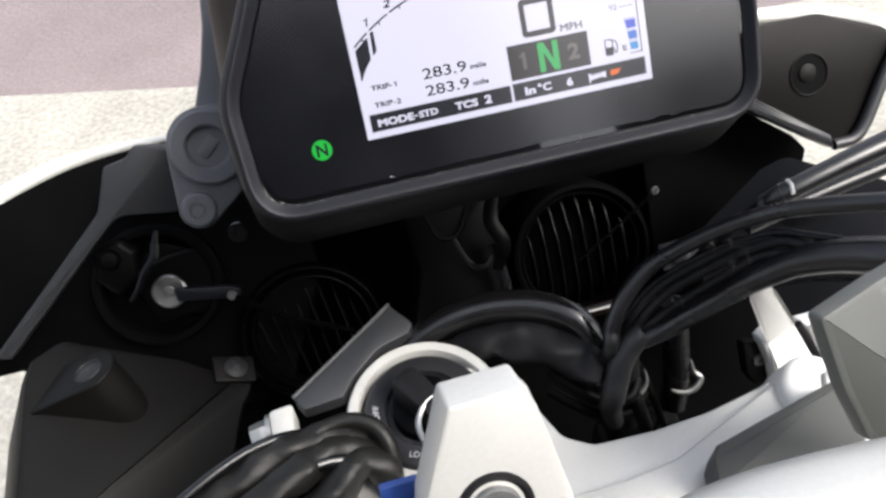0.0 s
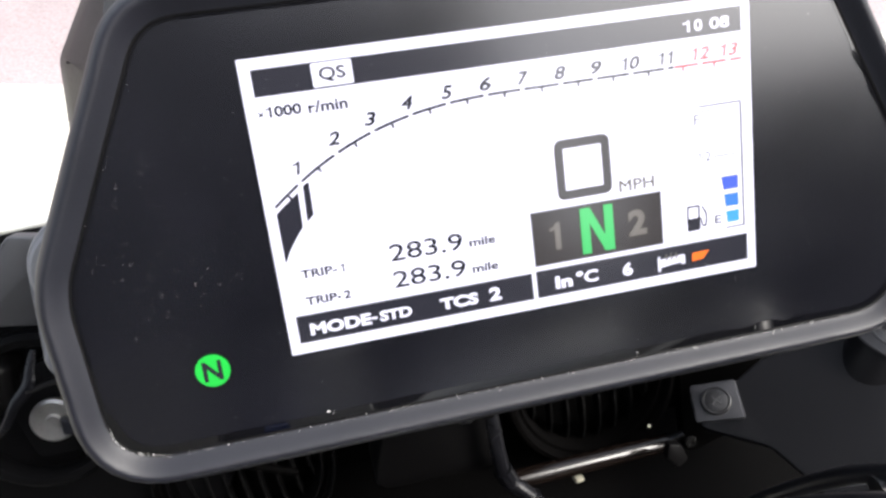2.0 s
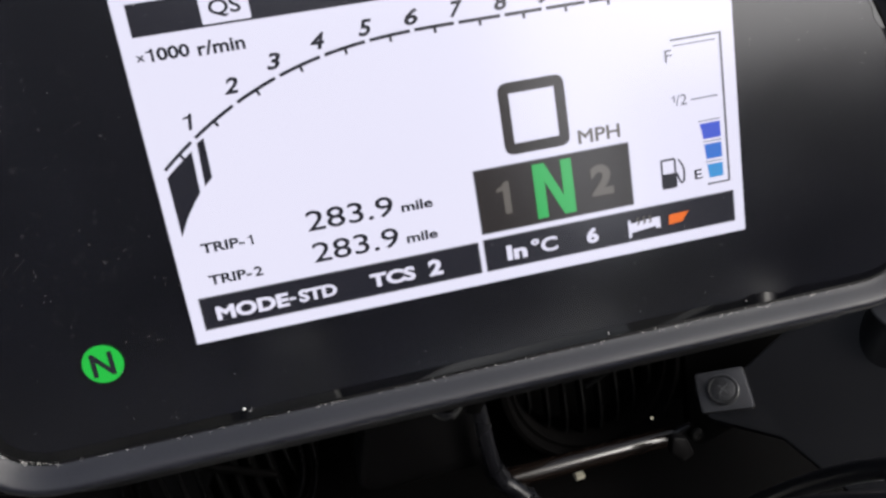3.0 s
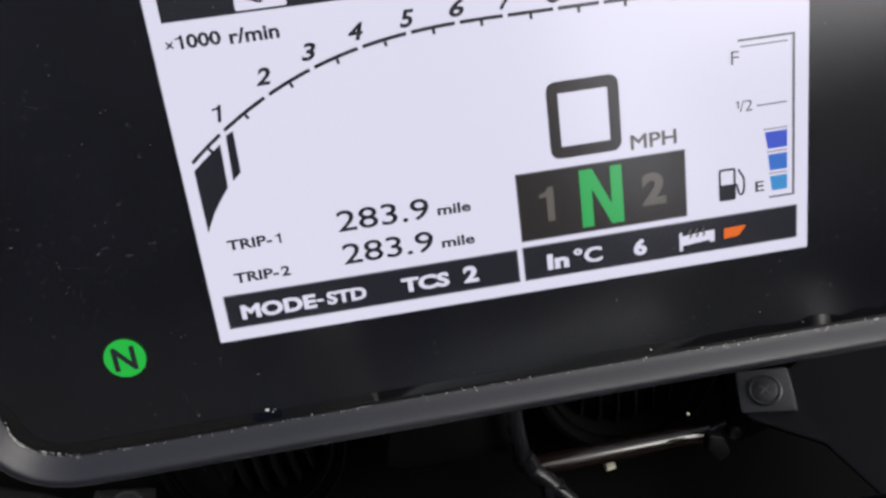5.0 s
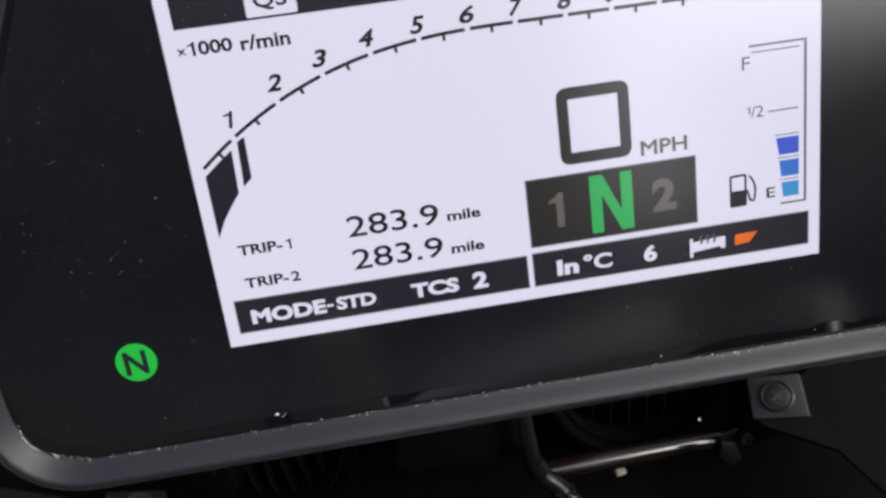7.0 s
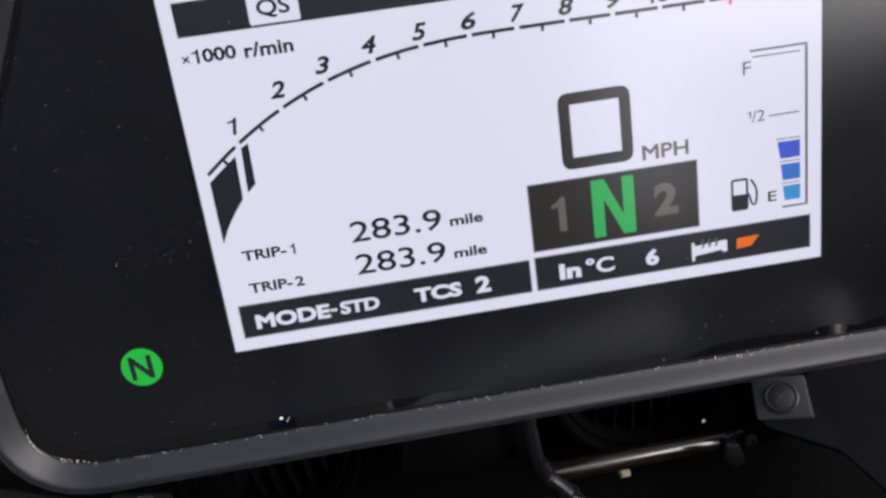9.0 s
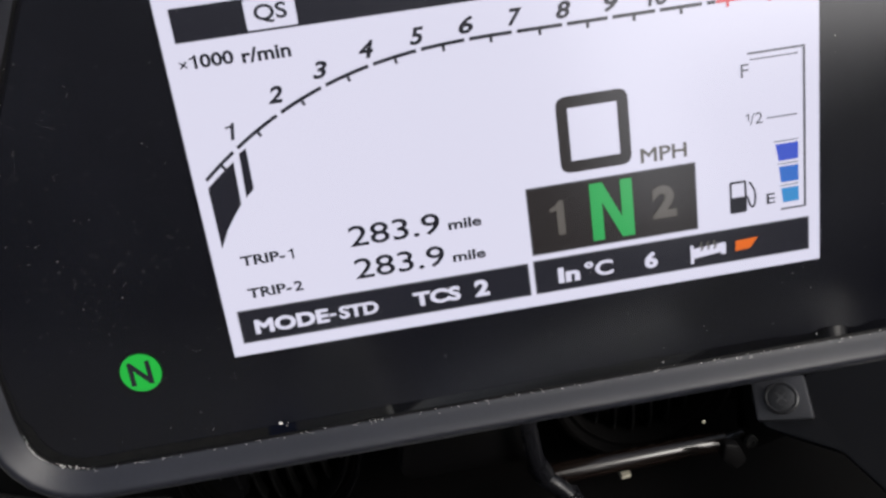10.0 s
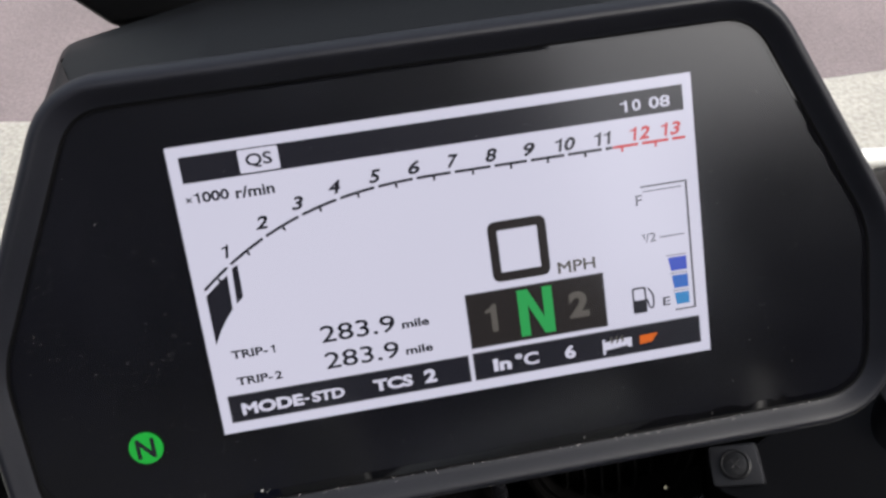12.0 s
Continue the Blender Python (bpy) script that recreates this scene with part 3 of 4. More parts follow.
# -- right fairing
PR = face_on(146)
fairing = part("fairing_panel", prism(rounded([(72, -22, 4), (215, -25, 20), (262, -42, 14), (252, -66, 12), (228, -102, 4), (214, -96, 3), (166, -62, 4), (72, -62, 4)]), PR, -6, 0, 2), PANEL, bike,
               "brownish black inner fairing panel with round recess")
part("recess_ring", lathe([(12, -0.5), (11.8, 0.5), (11.2, 0.9), (10.6, 0.5), (10.3, -0.5)], PR, 32, cx=206, cy=-56), PANEL, fairing)
part("recess", lathe([(10.4, -0.5), (10.4, 0.12), (0.001, 0.12)], PR, 32, cx=206, cy=-56), BLACK, fairing)
part("panel_bolt", lathe([(5.0, 0), (5.0, 0.9), (4.2, 1.3), (0.001, 1.5)], PR, 28, cx=205, cy=-55), PANEL, fairing)
part("panel_lip", prism(rounded([(165, -58, 1), (214, -91, 1), (216, -99, 1), (164, -66, 1)]), PR, -3, 5, 1.5), PLATE, fairing, "grey panel lip")
part("panel_lip", tube([(216, 143, -97), (232, 143, -94), (248, 143, -68), (260, 143, -48)], [3.2, 3.5, 3.5, 3], 10), PLATE, fairing, "grey panel lip")
part("fairing_edge", tube([(150, 158, -18), (183, 156, -20), (225, 155, -26), (256, 154, -38), (272, 152, -60)], [3, 4, 4.5, 4, 3], 12), WHITE, bike, "white painted fairing rim")

# -- covers beside the steering head, one each side
RIGHT = tilted((116, 139, -136), (-0.5, -0.6, 0.62), (1, 0, 0))
LEFT = tilted((-130, 139, -136), (0.5, -0.6, 0.62), (1, 0, 0))


def boss(origin, side, parent, mat, size=12.0):
    """An upright pad, round at its inner end, whose flat top runs outwards into the cover; a worn clip lies in it."""
    fr = tilted(origin, (0.2 * side, -0.35, 0.9), (side, 0, 0))
    arc_pts = [(size * math.cos(a), size * math.sin(a)) for a in [math.pi / 2 + math.pi * k / 20 for k in range(21)]]
    outline = [Vector(p) for p in arc_pts + [(14, -size - 0.3), (26, -size - 0.6), (30, 2 - size), (30, size - 2), (26, size + 0.6), (14, size + 0.3)]]
    own = prism(grown(outline, -0.6), fr, -34, -1.8, 0.4)
    prism(outline, fr, -2.0, 0, 0.9, 3, own)
    part("boss", own, mat, parent)
    clip("clip", fr, 0, 0, -0.7, 6.6, WORN, parent)


def clip(name, fr, cx, cy, h, r, mat, parent):
    """A worn push clip: a raised rim round a low dome with crossed slots."""
    ob = part(name, lathe([(r, h - 0.5), (r, h + 0.8), (r * 0.92, h + 1.3), (r * 0.84, h + 1.3), (r * 0.8, h + 0.9), (r * 0.6, h + 1.35), (r * 0.3, h + 1.6), (0.001, h + 1.65)], fr, 28, cx=cx, cy=cy), mat, parent)
    for turn in (0.5, 2.07):
        bar = fr @ Matrix.Translation((cx, cy, h)) @ Matrix.Rotation(turn, 4, "Z")
        part("slot", prism([Vector((-r * 0.4, -0.35)), Vector((r * 0.4, -0.35)), Vector((r * 0.4, 0.35)), Vector((-r * 0.4, 0.35))], bar, 1.2, 1.8, 0.15, 1), CLIPS, ob)
    return ob


cover = part("inner_cover", prism(rounded([(-11, 8, 4), (8, 5, 3), (58, 24, 8), (72, 24, 10), (88, 4, 6), (120, -30, 5), (104, -92, 6), (38, -78, 6), (12, -24, 5), (-10, -8, 4)]), RIGHT, -6, 0, 1.5), COVER, bike,
             "satin black inner cover with two bolts")
boss((177, 113, -109), 1, cover, COVER, 14.0)
part("tab", prism(rounded([(-11, -6.5, 1.6), (9, -10, 1.6), (10, 7, 1.6), (-9, 9.5, 1.6)], 4), RIGHT @ Matrix.Rotation(radians(-5), 4, "Z"), 0, 2.5, 0.8), TAB, cover, "dark grey fixing tab")
clip("clip", RIGHT, 0, 0, 2.5, 6.2, WORN, cover)
cover = part("inner_cover", prism(rounded([(-96, -85, 5), (-94, -55, 8), (-91.5, -3, 10), (-88, 8, 6), (-76, 18, 8), (-23, 7, 10), (-9, 1, 5), (14, 5, 4), (10, -12, 4), (5, -20, 6), (-9, -65, 8), (-14, -85, 6)]), LEFT, -8, 0, 4.0), SHADED, bike,
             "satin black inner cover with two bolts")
part("side_skirt", prism(rounded([(-96, -85, 2), (-94, -55, 3), (-91.5, -3, 3), (-89, 6, 2), (-85.5, 6, 2), (-88, -3, 3), (-90.5, -55, 3), (-92.5, -85, 2)]), LEFT, -70, -3, 1.0), SHADED, cover)
boss((-182, 104, -108), -1, cover, SHADED)
part("tab", prism(box2(-9, -8, 12, 6, 1.6), LEFT, 0, 2.5, 0.8), SHADED, cover, "dark fixing tab")
clip("clip", LEFT, 2, -1, 2.5, 6.0, WORN, cover)


# -- headlamp backs with cooling fins
def headlamp(cx, cz, y, spread, lean, inner):
    """The finned back of a headlamp: a round bowl with upright fins, their front edges bowed with the bowl."""
    fr, k = face_on(y), inner / 30.0
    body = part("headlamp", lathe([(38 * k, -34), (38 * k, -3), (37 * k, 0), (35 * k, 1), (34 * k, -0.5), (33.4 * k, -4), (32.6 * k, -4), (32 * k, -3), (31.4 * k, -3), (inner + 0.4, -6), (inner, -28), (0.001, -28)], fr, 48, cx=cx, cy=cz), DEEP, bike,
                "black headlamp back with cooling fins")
    for n in range(8):
        x = (n - 3.5) * spread
        h = math.sqrt((inner - 0.5) ** 2 - x ** 2)
        own = bmesh.new()
        rows = []
        for q in range(11):
            v = -1 + q / 5
            front = -4.5 - 6.0 * abs(v) ** 4 - (2.5 if n in (2, 3) and v > 0.6 else 0)
            mid = cx + x - lean * v
            rows.append([own.verts.new(fr @ Vector((mid + a, cz + h * v, b))) for a, b in ((-0.5, front - 8), (-0.45, front - 0.3), (-0.2, front), (0.2, front), (0.45, front - 0.3), (0.5, front - 8))])
        for lo, hi in zip(rows, rows[1:]):
            for a in range(6):
                own.faces.new((lo[a - 1], lo[a], hi[a], hi[a - 1]))
        own.faces.new(rows[0])
        own.faces.new(rows[-1][::-1])
        part("fin", own, FIN, body)
    return body


headlamp(74, -133.5, 175, 8.1, 0.6, 33.7)
left_lamp = headlamp(-87.6, -140, 175, 7.4, 3.1, 31.0)
part("rim", lathe([(33.4, -2), (33.6, 0.8), (32.8, 1.0), (32.4, -2), (33.4, -2)], face_on(174), 44, cx=-87.6, cy=-140), SOOT, left_lamp)
part("rim", lathe([(38.6, -2), (38.8, 2.6), (38.0, 2.8), (37.6, -2), (38.6, -2)], face_on(174), 44, cx=-87.6, cy=-140), SOOT, left_lamp)
part("adjuster_rod", tube([(102, 129, -95.5), (87, 146, -113), (68, 166, -134)], 0.9, 8), FIN, bike)
part("adjuster_rod", tube([(-119, 148, -103), (-98, 158, -122), (-66, 170, -143)], 1.7, 8), DEEP, bike)
bolt_head("adjuster_screw", face_on(130), 102, -95, 0, 2.2, CLIPS, bike)
part("lamp_carrier", prism(rounded([(-30, -70, 6), (16, -70, 6), (24, -92, 4), (18, -112, 4), (24, -150, 8), (-36, -150, 8), (-24, -112, 6)]), face_on(158), -20, 8, 3), SOOT, bike)
part("wire_hook", tube([(-6, 132, -96), (-2, 126, -108), (4, 123, -111), (10, 126, -107)], [1.0, 1.6, 1.8, 0.8], 8), SHINE, bike)
part("rubber_strap", tube([(20, 140, -78), (14, 132, -90), (18, 130, -104), (14, 136, -118)], [3, 4, 4, 3], 10, flat=0.4), SOOT, bike)
part("wire", tube([(-20, 132, -76), (-14, 128, -92), (-4, 128, -92), (4, 130, -78)], 1.4, 8), SOOT, bike)
part("stay_tube", tube([(24, 157, -162.5), (66, 159.5, -163.5), (104, 162, -164.5)], 4.4, 20), CHROME, bike, "shiny dark brown steel tube")
part("tube_stud", tube([(102, 161, -164), (106, 159, -160.5), (109, 157.5, -158.5)], [2.6, 2.2, 1.4], 10), SHINE, bike)
part("drop_hose", tube([(15, 140, -104), (17, 140, -122), (18, 140, -138), (20, 141, -150), (27, 140, -158), (36, 137, -168)], [3.0, 3.0, 3.3, 3.6, 3.6, 3.2], 14), GLOSSY, bike, "black hose")
part("hose_clip", tube([(19, 140.5, -146), (21.5, 141, -151.5)], 4.2, 12), GLOSSY, bike)
part("connector", prism(box2(25, -168, 34, -159, 1.5), face_on(136), -6, 0, 1.0), GLOSSY, bike)
part("stay_lug", prism(rounded([(92, -150, 2), (98, -152, 2), (101, -160, 2), (96, -163, 2), (91, -157, 2)]), face_on(138), -4, 0, 1), SOOT, bike)
bolt_head("bolt", face_on(146), 106, -156, 0, 2.6, FIN, bike)
# Near-black sheets added behind the lamps, standing in for the dark gaps.
part("cavity_back", prism(rounded([(-190, -40, 10), (-120, -20, 10), (120, -20, 10), (210, -60, 10), (190, -190, 10), (-190, -190, 10)]), face_on(218), -8, 0, 2), DEEP, bike)

part("gap_filler", prism(rounded([(66, -36, 4), (168, -60, 4), (216, -94, 4), (224, -104, 4), (205, -160, 8), (66, -196, 8)]), face_on(212), -6, 0, 1.5), DEEP, bike)
part("gap_filler", prism(rounded([(119, -40, 4), (168, -60, 4), (216, -94, 4), (224, -104, 4), (205, -160, 8), (119, -185, 8)]), face_on(178), -6, 0, 1.5), DEEP, bike)
# Unseen tray, added to keep light from the ground out of the cavity.
part("light_block_tray", prism(rounded([(-185, -40, 10), (-150, 130, 10), (190, 130, 10), (225, -30, 10), (120, -120, 10), (-80, -120, 10)]), YOKE, -170, -164, 2), DEEP, bike)

# -- lamp adjuster at the left
AD = face_on(168)
part("adjuster_ring", lathe([(33, -6), (33, 0), (31, 2), (28, 2), (27, 0), (27, -6)], AD, 40, cx=-158, cy=-92), BLACK, bike)
adj = part("lamp_adjuster", prism(rounded([(-172, -78, 4), (-150, -70, 4), (-128, -82, 4), (-132, -112, 4), (-164, -112, 5)]), AD, -8, 0, 2), BLACK, bike, "black headlamp adjuster with silver wheel")
part("wheel", lathe([(9, 0), (9, 2), (8, 3), (3, 2.4), (2.6, 3.8), (0.001, 4)], AD, 28, cx=-153.5, cy=-96), STEEL, adj, "dull silver adjuster wheel")
part("arm", prism(rounded([(-150, -94.5, 1), (-125, -99, 2), (-118, -101.5, 2), (-118.5, -107, 2), (-150, -101.5, 1)]), AD, 2, 6, 0.8), BEZEL, adj, "flat dark steel arm")
bolt_head("screw", face_on(158), -122, -103.5, 0, 2.6, STEEL, adj)
part("spring_blade", tube([(-147.5, 150, -61), (-150, 149, -68), (-152, 148, -74), (-158, 148, -80), (-163, 149, -87), (-169, 151, -93)], [1.2, 2.2, 2.8, 2.4, 2.0, 1.0], 12, flat=0.45), GLOSSY, adj)
part("spring_blade", tube([(-153, 148, -75), (-143, 150, -74), (-133, 153, -75)], [2.4, 1.8, 1.0], 12, flat=0.45), SOOT, adj)
part("motor", prism(rounded([(-182, -66, 4), (-168, -62, 4), (-161, -70, 3), (-163, -84, 4), (-176, -92, 5), (-185, -80, 5)]), face_on(164), -10, 6, 4, 5), SOOT, adj)
part("motor_cap", lathe([(5, 5), (5, 8), (4, 9.6), (2, 10.2), (0.001, 10.4)], face_on(164), 24, cx=-174, cy=-71), BLACK, adj)
bolt_head("knob", face_on(130), -107, -67, 0, 5, SHINE, bike)

# -- top yoke, silver, with the ignition lock
yoke = part("top_yoke", prism(rounded([(-28, -13, 3), (-22, -18, 3), (-12.5, -20.5, 4), (-9, -26, 4), (-8.5, -37, 6), (-4, -49, 8), (5, -54.5, 8), (27, -55.5, 12), (47, -54.5, 12), (68, -51, 8), (84, -46, 3),
                                       (100, -60, 8), (90, -90, 8), (40, -110, 8), (-30, -112, 8), (-80, -90, 8), (-76, -44, 14)]), YOKE, -26, -1.5, 2.5), SILVER, bike,
            "silver anodised top yoke with ring round the ignition lock")
part("lock_ring", lathe([(28, -20), (28, -1.2), (27.3, -0.2), (24.2, -0.2), (23.7, -1), (23.7, -20)], YOKE, 56, cx=-46.5, cy=-27), SILVER, yoke)
part("ridge", prism(rounded([(-11, -71, 1), (11, -70.5, 4), (28, -68.5, 6), (59, -57.5, 8), (82, -49.5, 3), (92, -52, 3), (92, -62, 4), (60, -84, 6), (10, -96, 4), (-11, -94, 4)]), YOKE, -4, 2.2, 1.0), SILVER, yoke)
lock = part("ignition_lock", lathe([(22.4, -18), (22.4, -2.5), (21.4, -0.2), (20.4, 0.5), (14.5, 1.2), (13.5, -1), (0.001, -1.5)], YOKE, 48, cx=-46.5, cy=-27), TAB, bike, "black ignition lock with white markings")
part("plug", lathe([(12, -2), (11.5, 3), (10, 4), (0.001, 4)], YOKE, 36, cx=-46.5, cy=-27), BLACK, lock)
for word, ang, wide in (("ON", 8, 5.0), ("OFF", 172, 6.2), ("LOCK", 250, 7.5)):
    spin = YOKE @ Matrix.Translation((-46.5, -27, 1.35)) @ Matrix.Rotation(radians(ang), 4, "Z") @ Matrix.Translation((17.4, 0, 0)) @ Matrix.Rotation(radians(-90 if ang < 180 else 90), 4, "Z")
    lettering(word, MARK, lock, -wide / 2, -1.1, wide / 2, 1.1, 0.02, y=0, name="marking", turn=spin)

# -- fork clamp and bar parts at the right
def solid(front, shift, bevel, own=None):
    """A block from a front face of points in mm of the dial's frame and its copy shifted by a vector, with rounded edges."""
    own = own or bmesh.new()
    lo = [own.verts.new(Vector(p) * MM) for p in front]
    hi = [own.verts.new((Vector(p) + Vector(shift)) * MM) for p in front]
    for i in range(len(lo)):
        own.faces.new((lo[i - 1], lo[i], hi[i], hi[i - 1]))
    own.faces.new(lo)
    own.faces.new(hi[::-1])
    bmesh.ops.recalc_face_normals(own, faces=own.faces)
    bmesh.ops.bevel(own, geom=own.edges[:], offset=bevel * MM, segments=3, affect="EDGES", profile=0.6)
    smooth(own)
    return own


clamp = part("fork_clamp", prism(rounded([(93.6, -141, 1.5), (96.5, -139, 1.5), (106.5, -134.5, 2), (109.7, -140.3, 3), (117, -157, 2), (112, -166, 2), (98.5, -166, 2), (97.5, -153.7, 2)]), face_on(30), -7, 0, 1.8, 3), SATIN, bike,
             "silver fork clamp with upright post and round cap")
part("post", solid([(57.5, -24, -95.5), (66, -24, -94.5), (106, 25, -136), (94, 27, -142)], (4.4, 6.8, -4.3), 1.6), SATIN, clamp)
part("clamp_half", prism(rounded([(113.3, -139.5, 2), (123.2, -139.8, 5), (129, -142.5, 6), (136, -150, 5), (147, -166, 3), (147, -184, 3), (126, -184, 3), (121.5, -164, 3)]), face_on(32), -8, 0, 3.0, 4), SATIN, clamp)
part("slit_seal", tube([(111.5, 33, -140), (115, 33, -147), (119, 33, -157), (121, 33, -164)], 2.2, 10), RUBBER, clamp)
cap = part("cap", lathe([(12.8, -16), (12.8, -2.5), (12.2, -0.8), (10.8, 0.6), (7, 1.6), (0.001, 2.0)], tilted((83, -20, -138), (0.1, -0.72, 0.68), (1, 0, 0)), 40), SATIN, clamp)
part("cap_slot", prism(box2(-6, -1.8, 6, 1.8, 1.6), tilted((84.5, -22, -138), (0.1, -0.72, 0.68), (0.5, 0.2, 1)), 0.6, 2.4, 0.5), SILVER, cap)
lug = part("cable_lug", prism(rounded([(88.5, -143, 2.5), (97.7, -145, 2), (103, -160, 2), (94, -166, 4), (89.5, -158, 2)]), face_on(36), -5, 0, 1.0), SOOT, bike, "black cable lug with small bolt")
bolt_head("bolt", face_on(36), 94.4, -152.6, 0, 2.4, CLIPS, lug)
part("bar_pad", prism(rounded([(33, -76, 1.5), (36, -72.5, 2), (82, -63, 2), (85, -64.5, 1.5), (80, -85, 2), (30, -86, 2)]), YOKE, -1, 16, 1.6), DARKPAD, bike, "dark grey pad on the yoke")
part("bar_cover", prism(rounded([(42.8, -82.3, 2), (58, -76.8, 2), (96, -66, 3), (96, -134, 3), (61, -122, 2), (54, -118.5, 1.5), (48, -103, 2)]), face_on(-79.5), -5, 0, 2), GREYPAD, bike,
     "dark grey cover on the handlebar")
part("handlebar", tube([(-22, -112, -112), (0, -116, -104), (30, -122, -101), (70, -130, -100)], 12, 20), SILVER, bike, "silver handlebar")
lug = part("riser", prism(rounded([(-50.8, -64, 1.2), (-36.6, -63.8, 1.2), (-35, -68, 2), (-31, -89, 3), (-28, -108, 3), (-65, -108, 3), (-59, -83, 3)]), face_on(-108), -9, 2, 0.8), SILVER, bike,
           "silver bar riser with sunken bolt")
part("post", tube([(-48, -92, -100), (-48, -70, -128), (-46, -50, -160)], 8, 16), SILVER, lug)
part("recess", lathe([(7.6, 1.9), (7.4, 2.3), (6.6, 2.5), (6.0, 2.2), (5.4, 1.8)], face_on(-108), 36, cx=-46, cy=-86), RUBBER, lug)
bolt_head("bolt", face_on(-108), -46, -86, 0.5, 5.0, STEEL, lug)
part("tag", prism(box2(-66, -98, -58, -84, 0.6), face_on(-96), -2, 0, 0.4), BLUE, lug, "small blue plastic edge")

# -- lock bracket at the left of the yoke
lockplate = part("lock_bracket", prism(rounded([(-49.5, 20, 1), (-42.5, 9.5, 2), (-45, 5.5, 3), (-57, 2.2, 8), (-69, -7.5, 8), (-73.5, -14, 2), (-88, -15, 2), (-91, -9.5, 1.5)]), YOKE, -6, 0, 0.8), PLATE, bike,
                 "dark grey bracket plate beside the lock")
part("spacer", prism(rounded([(-100, -12.5, 1.5), (-91.5, -11.5, 1.5), (-91.5, -22.5, 1.5), (-100, -23.5, 1.5)]), YOKE, -10, 1, 1.2), SILVER, lockplate, "silver spacer block")
part("washer", tube([on_yoke(-100, -18, -4), on_yoke(-101.6, -18, -4)], 6.2, 20), STEEL, lockplate)
part("bolt", tube([on_yoke(-101, -18, -4), on_yoke(-104, -18.2, -4), on_yoke(-107.5, -18.5, -4)], [4.8, 4.8, 4.2], 6), STEEL, lockplate, "zinc hexagon bolt")
part("edge_fold", tube([on_yoke(-91, -9.5, 0), on_yoke(-70, 5.2, 0.2), on_yoke(-49.5, 20, 0)], 0.9, 8), PLATE, lockplate)

# -- hoses and wires
part("wiring_sheath", tube([on_yoke(-52, 2, -14), on_yoke(-42, 6, -8), on_yoke(-28, 9, -4), on_yoke(-12, 8.5, -2), on_yoke(5, 3, -1), on_yoke(17, -6, -2), on_yoke(22, -16, -8), on_yoke(22, -26, -18)],
                           [4.5, 5, 5.8, 6.3, 6.3, 5.8, 5, 5], 18), SHINE, bike, "glossy black wiring sheath")
part("taped_loom", wrinkled(tube([on_yoke(-36, 2, -18), on_yoke(-20, 0, -12), on_yoke(-2, -5, -9), on_yoke(14, -16, -10), on_yoke(22, -24, -12)], [5, 7.5, 8.8, 10, 9.5], 48, 26, flat=0.7), 9, 2.3), RUBBER, bike, "grey taped wiring loom")
part("cable", tube([(24, 40, -150), (22, 24, -132), (22.7, 10, -118.9), (24.3, 10, -111.4), (27.6, 9.4, -104.3), (32.4, 8.2, -97.4), (39, 6.5, -91), (46.1, 2.9, -86.4), (52.4, -4.7, -81.2), (58.5, -13.1, -76.4), (64.7, -22.4, -72.5), (71.3, -31.8, -70), (80, -48, -67.6), (92, -68, -66)],
                   [2.6, 2.8, 3.0, 3.1, 3.1, 3.1, 3.0, 2.9, 2.8, 2.7, 2.6, 2.6, 2.6, 2.6], 16), CABLE, bike, "black control cable in a bend")
part("cable", tube([(32, 7.6, -116.9), (35.8, 6.5, -116.1), (42.3, 3.6, -113.3), (49.8, -4.7, -106.3), (56.4, -13.1, -99.7), (61.2, -20, -94.1), (66, -25.9, -90.1), (71.8, -34.1, -85.9), (79.3, -48, -82.8), (90, -70, -82)],
                   [3.2, 3.4, 3.5, 3.4, 3.4, 3.9, 4.4, 4.9, 5.4, 5.6], 20), CABLE, bike, "thick glossy black cable in a bend")
part("cable_boot", tube([(27, 30, -158), (21.5, 16, -144), (21.1, 10, -136.9), (23.4, 9.6, -130.1), (25.4, 9.2, -124.4), (28.7, 8.5, -119.4), (32.5, 7.5, -115.6), (35, 6.8, -114.2)], [3.8, 4.2, 4.4, 4.5, 4.5, 4.4, 4.3, 4.0], 20), WRAP, bike, "dull black rubber boot on the cable")
part("connector", prism(rounded([(-2.6, -2.2, 0.6), (2.4, -1.6, 0.6), (2.9, 1.4, 0.6), (-1.8, 1.8, 0.6)], 4), face_on(38) @ Matrix.Translation((39, -126.5, 0)), -4, 0, 0.5), CREAM, bike, "small cream plastic piece")
# This pale piece and the screw after it paint in bright spots by the tube.
part("connector", prism(rounded([(-2.4, -0.9, 0.4), (2, -0.5, 0.4), (2.4, 1.1, 0.4), (-1.6, 0.8, 0.4)], 4), face_on(171) @ Matrix.Translation((62, -180, 0)), -5, 0, 0.5), CREAM, bike, "small cream plastic piece")
bolt_head("screw", face_on(150), 89, -146.4, 0, 0.6, CREAM, bike)
bolt_head("screw", face_on(56), 39.6, -135.4, 0, 1.5, STEEL, bike)
rw0 = random.Random(5)


def conduit(points, radius, pitch, mat):
    """A ribbed plastic sleeve: the radius steps up and down along it."""
    line = glide(points, 40)
    along, picked = 0.0, [line[0]]
    for a, b in zip(line, line[1:]):
        along += (b - a).length
        if along >= pitch:
            picked.append(b)
            along = -rw0.uniform(0, 0.8) * pitch
    return part("conduit", tube(picked, [radius + (0.14 if k % 2 else -0.08) * rw0.uniform(0.3, 1.4) for k in range(len(picked))], 12, 3), mat, bike, "ribbed black wiring conduit")


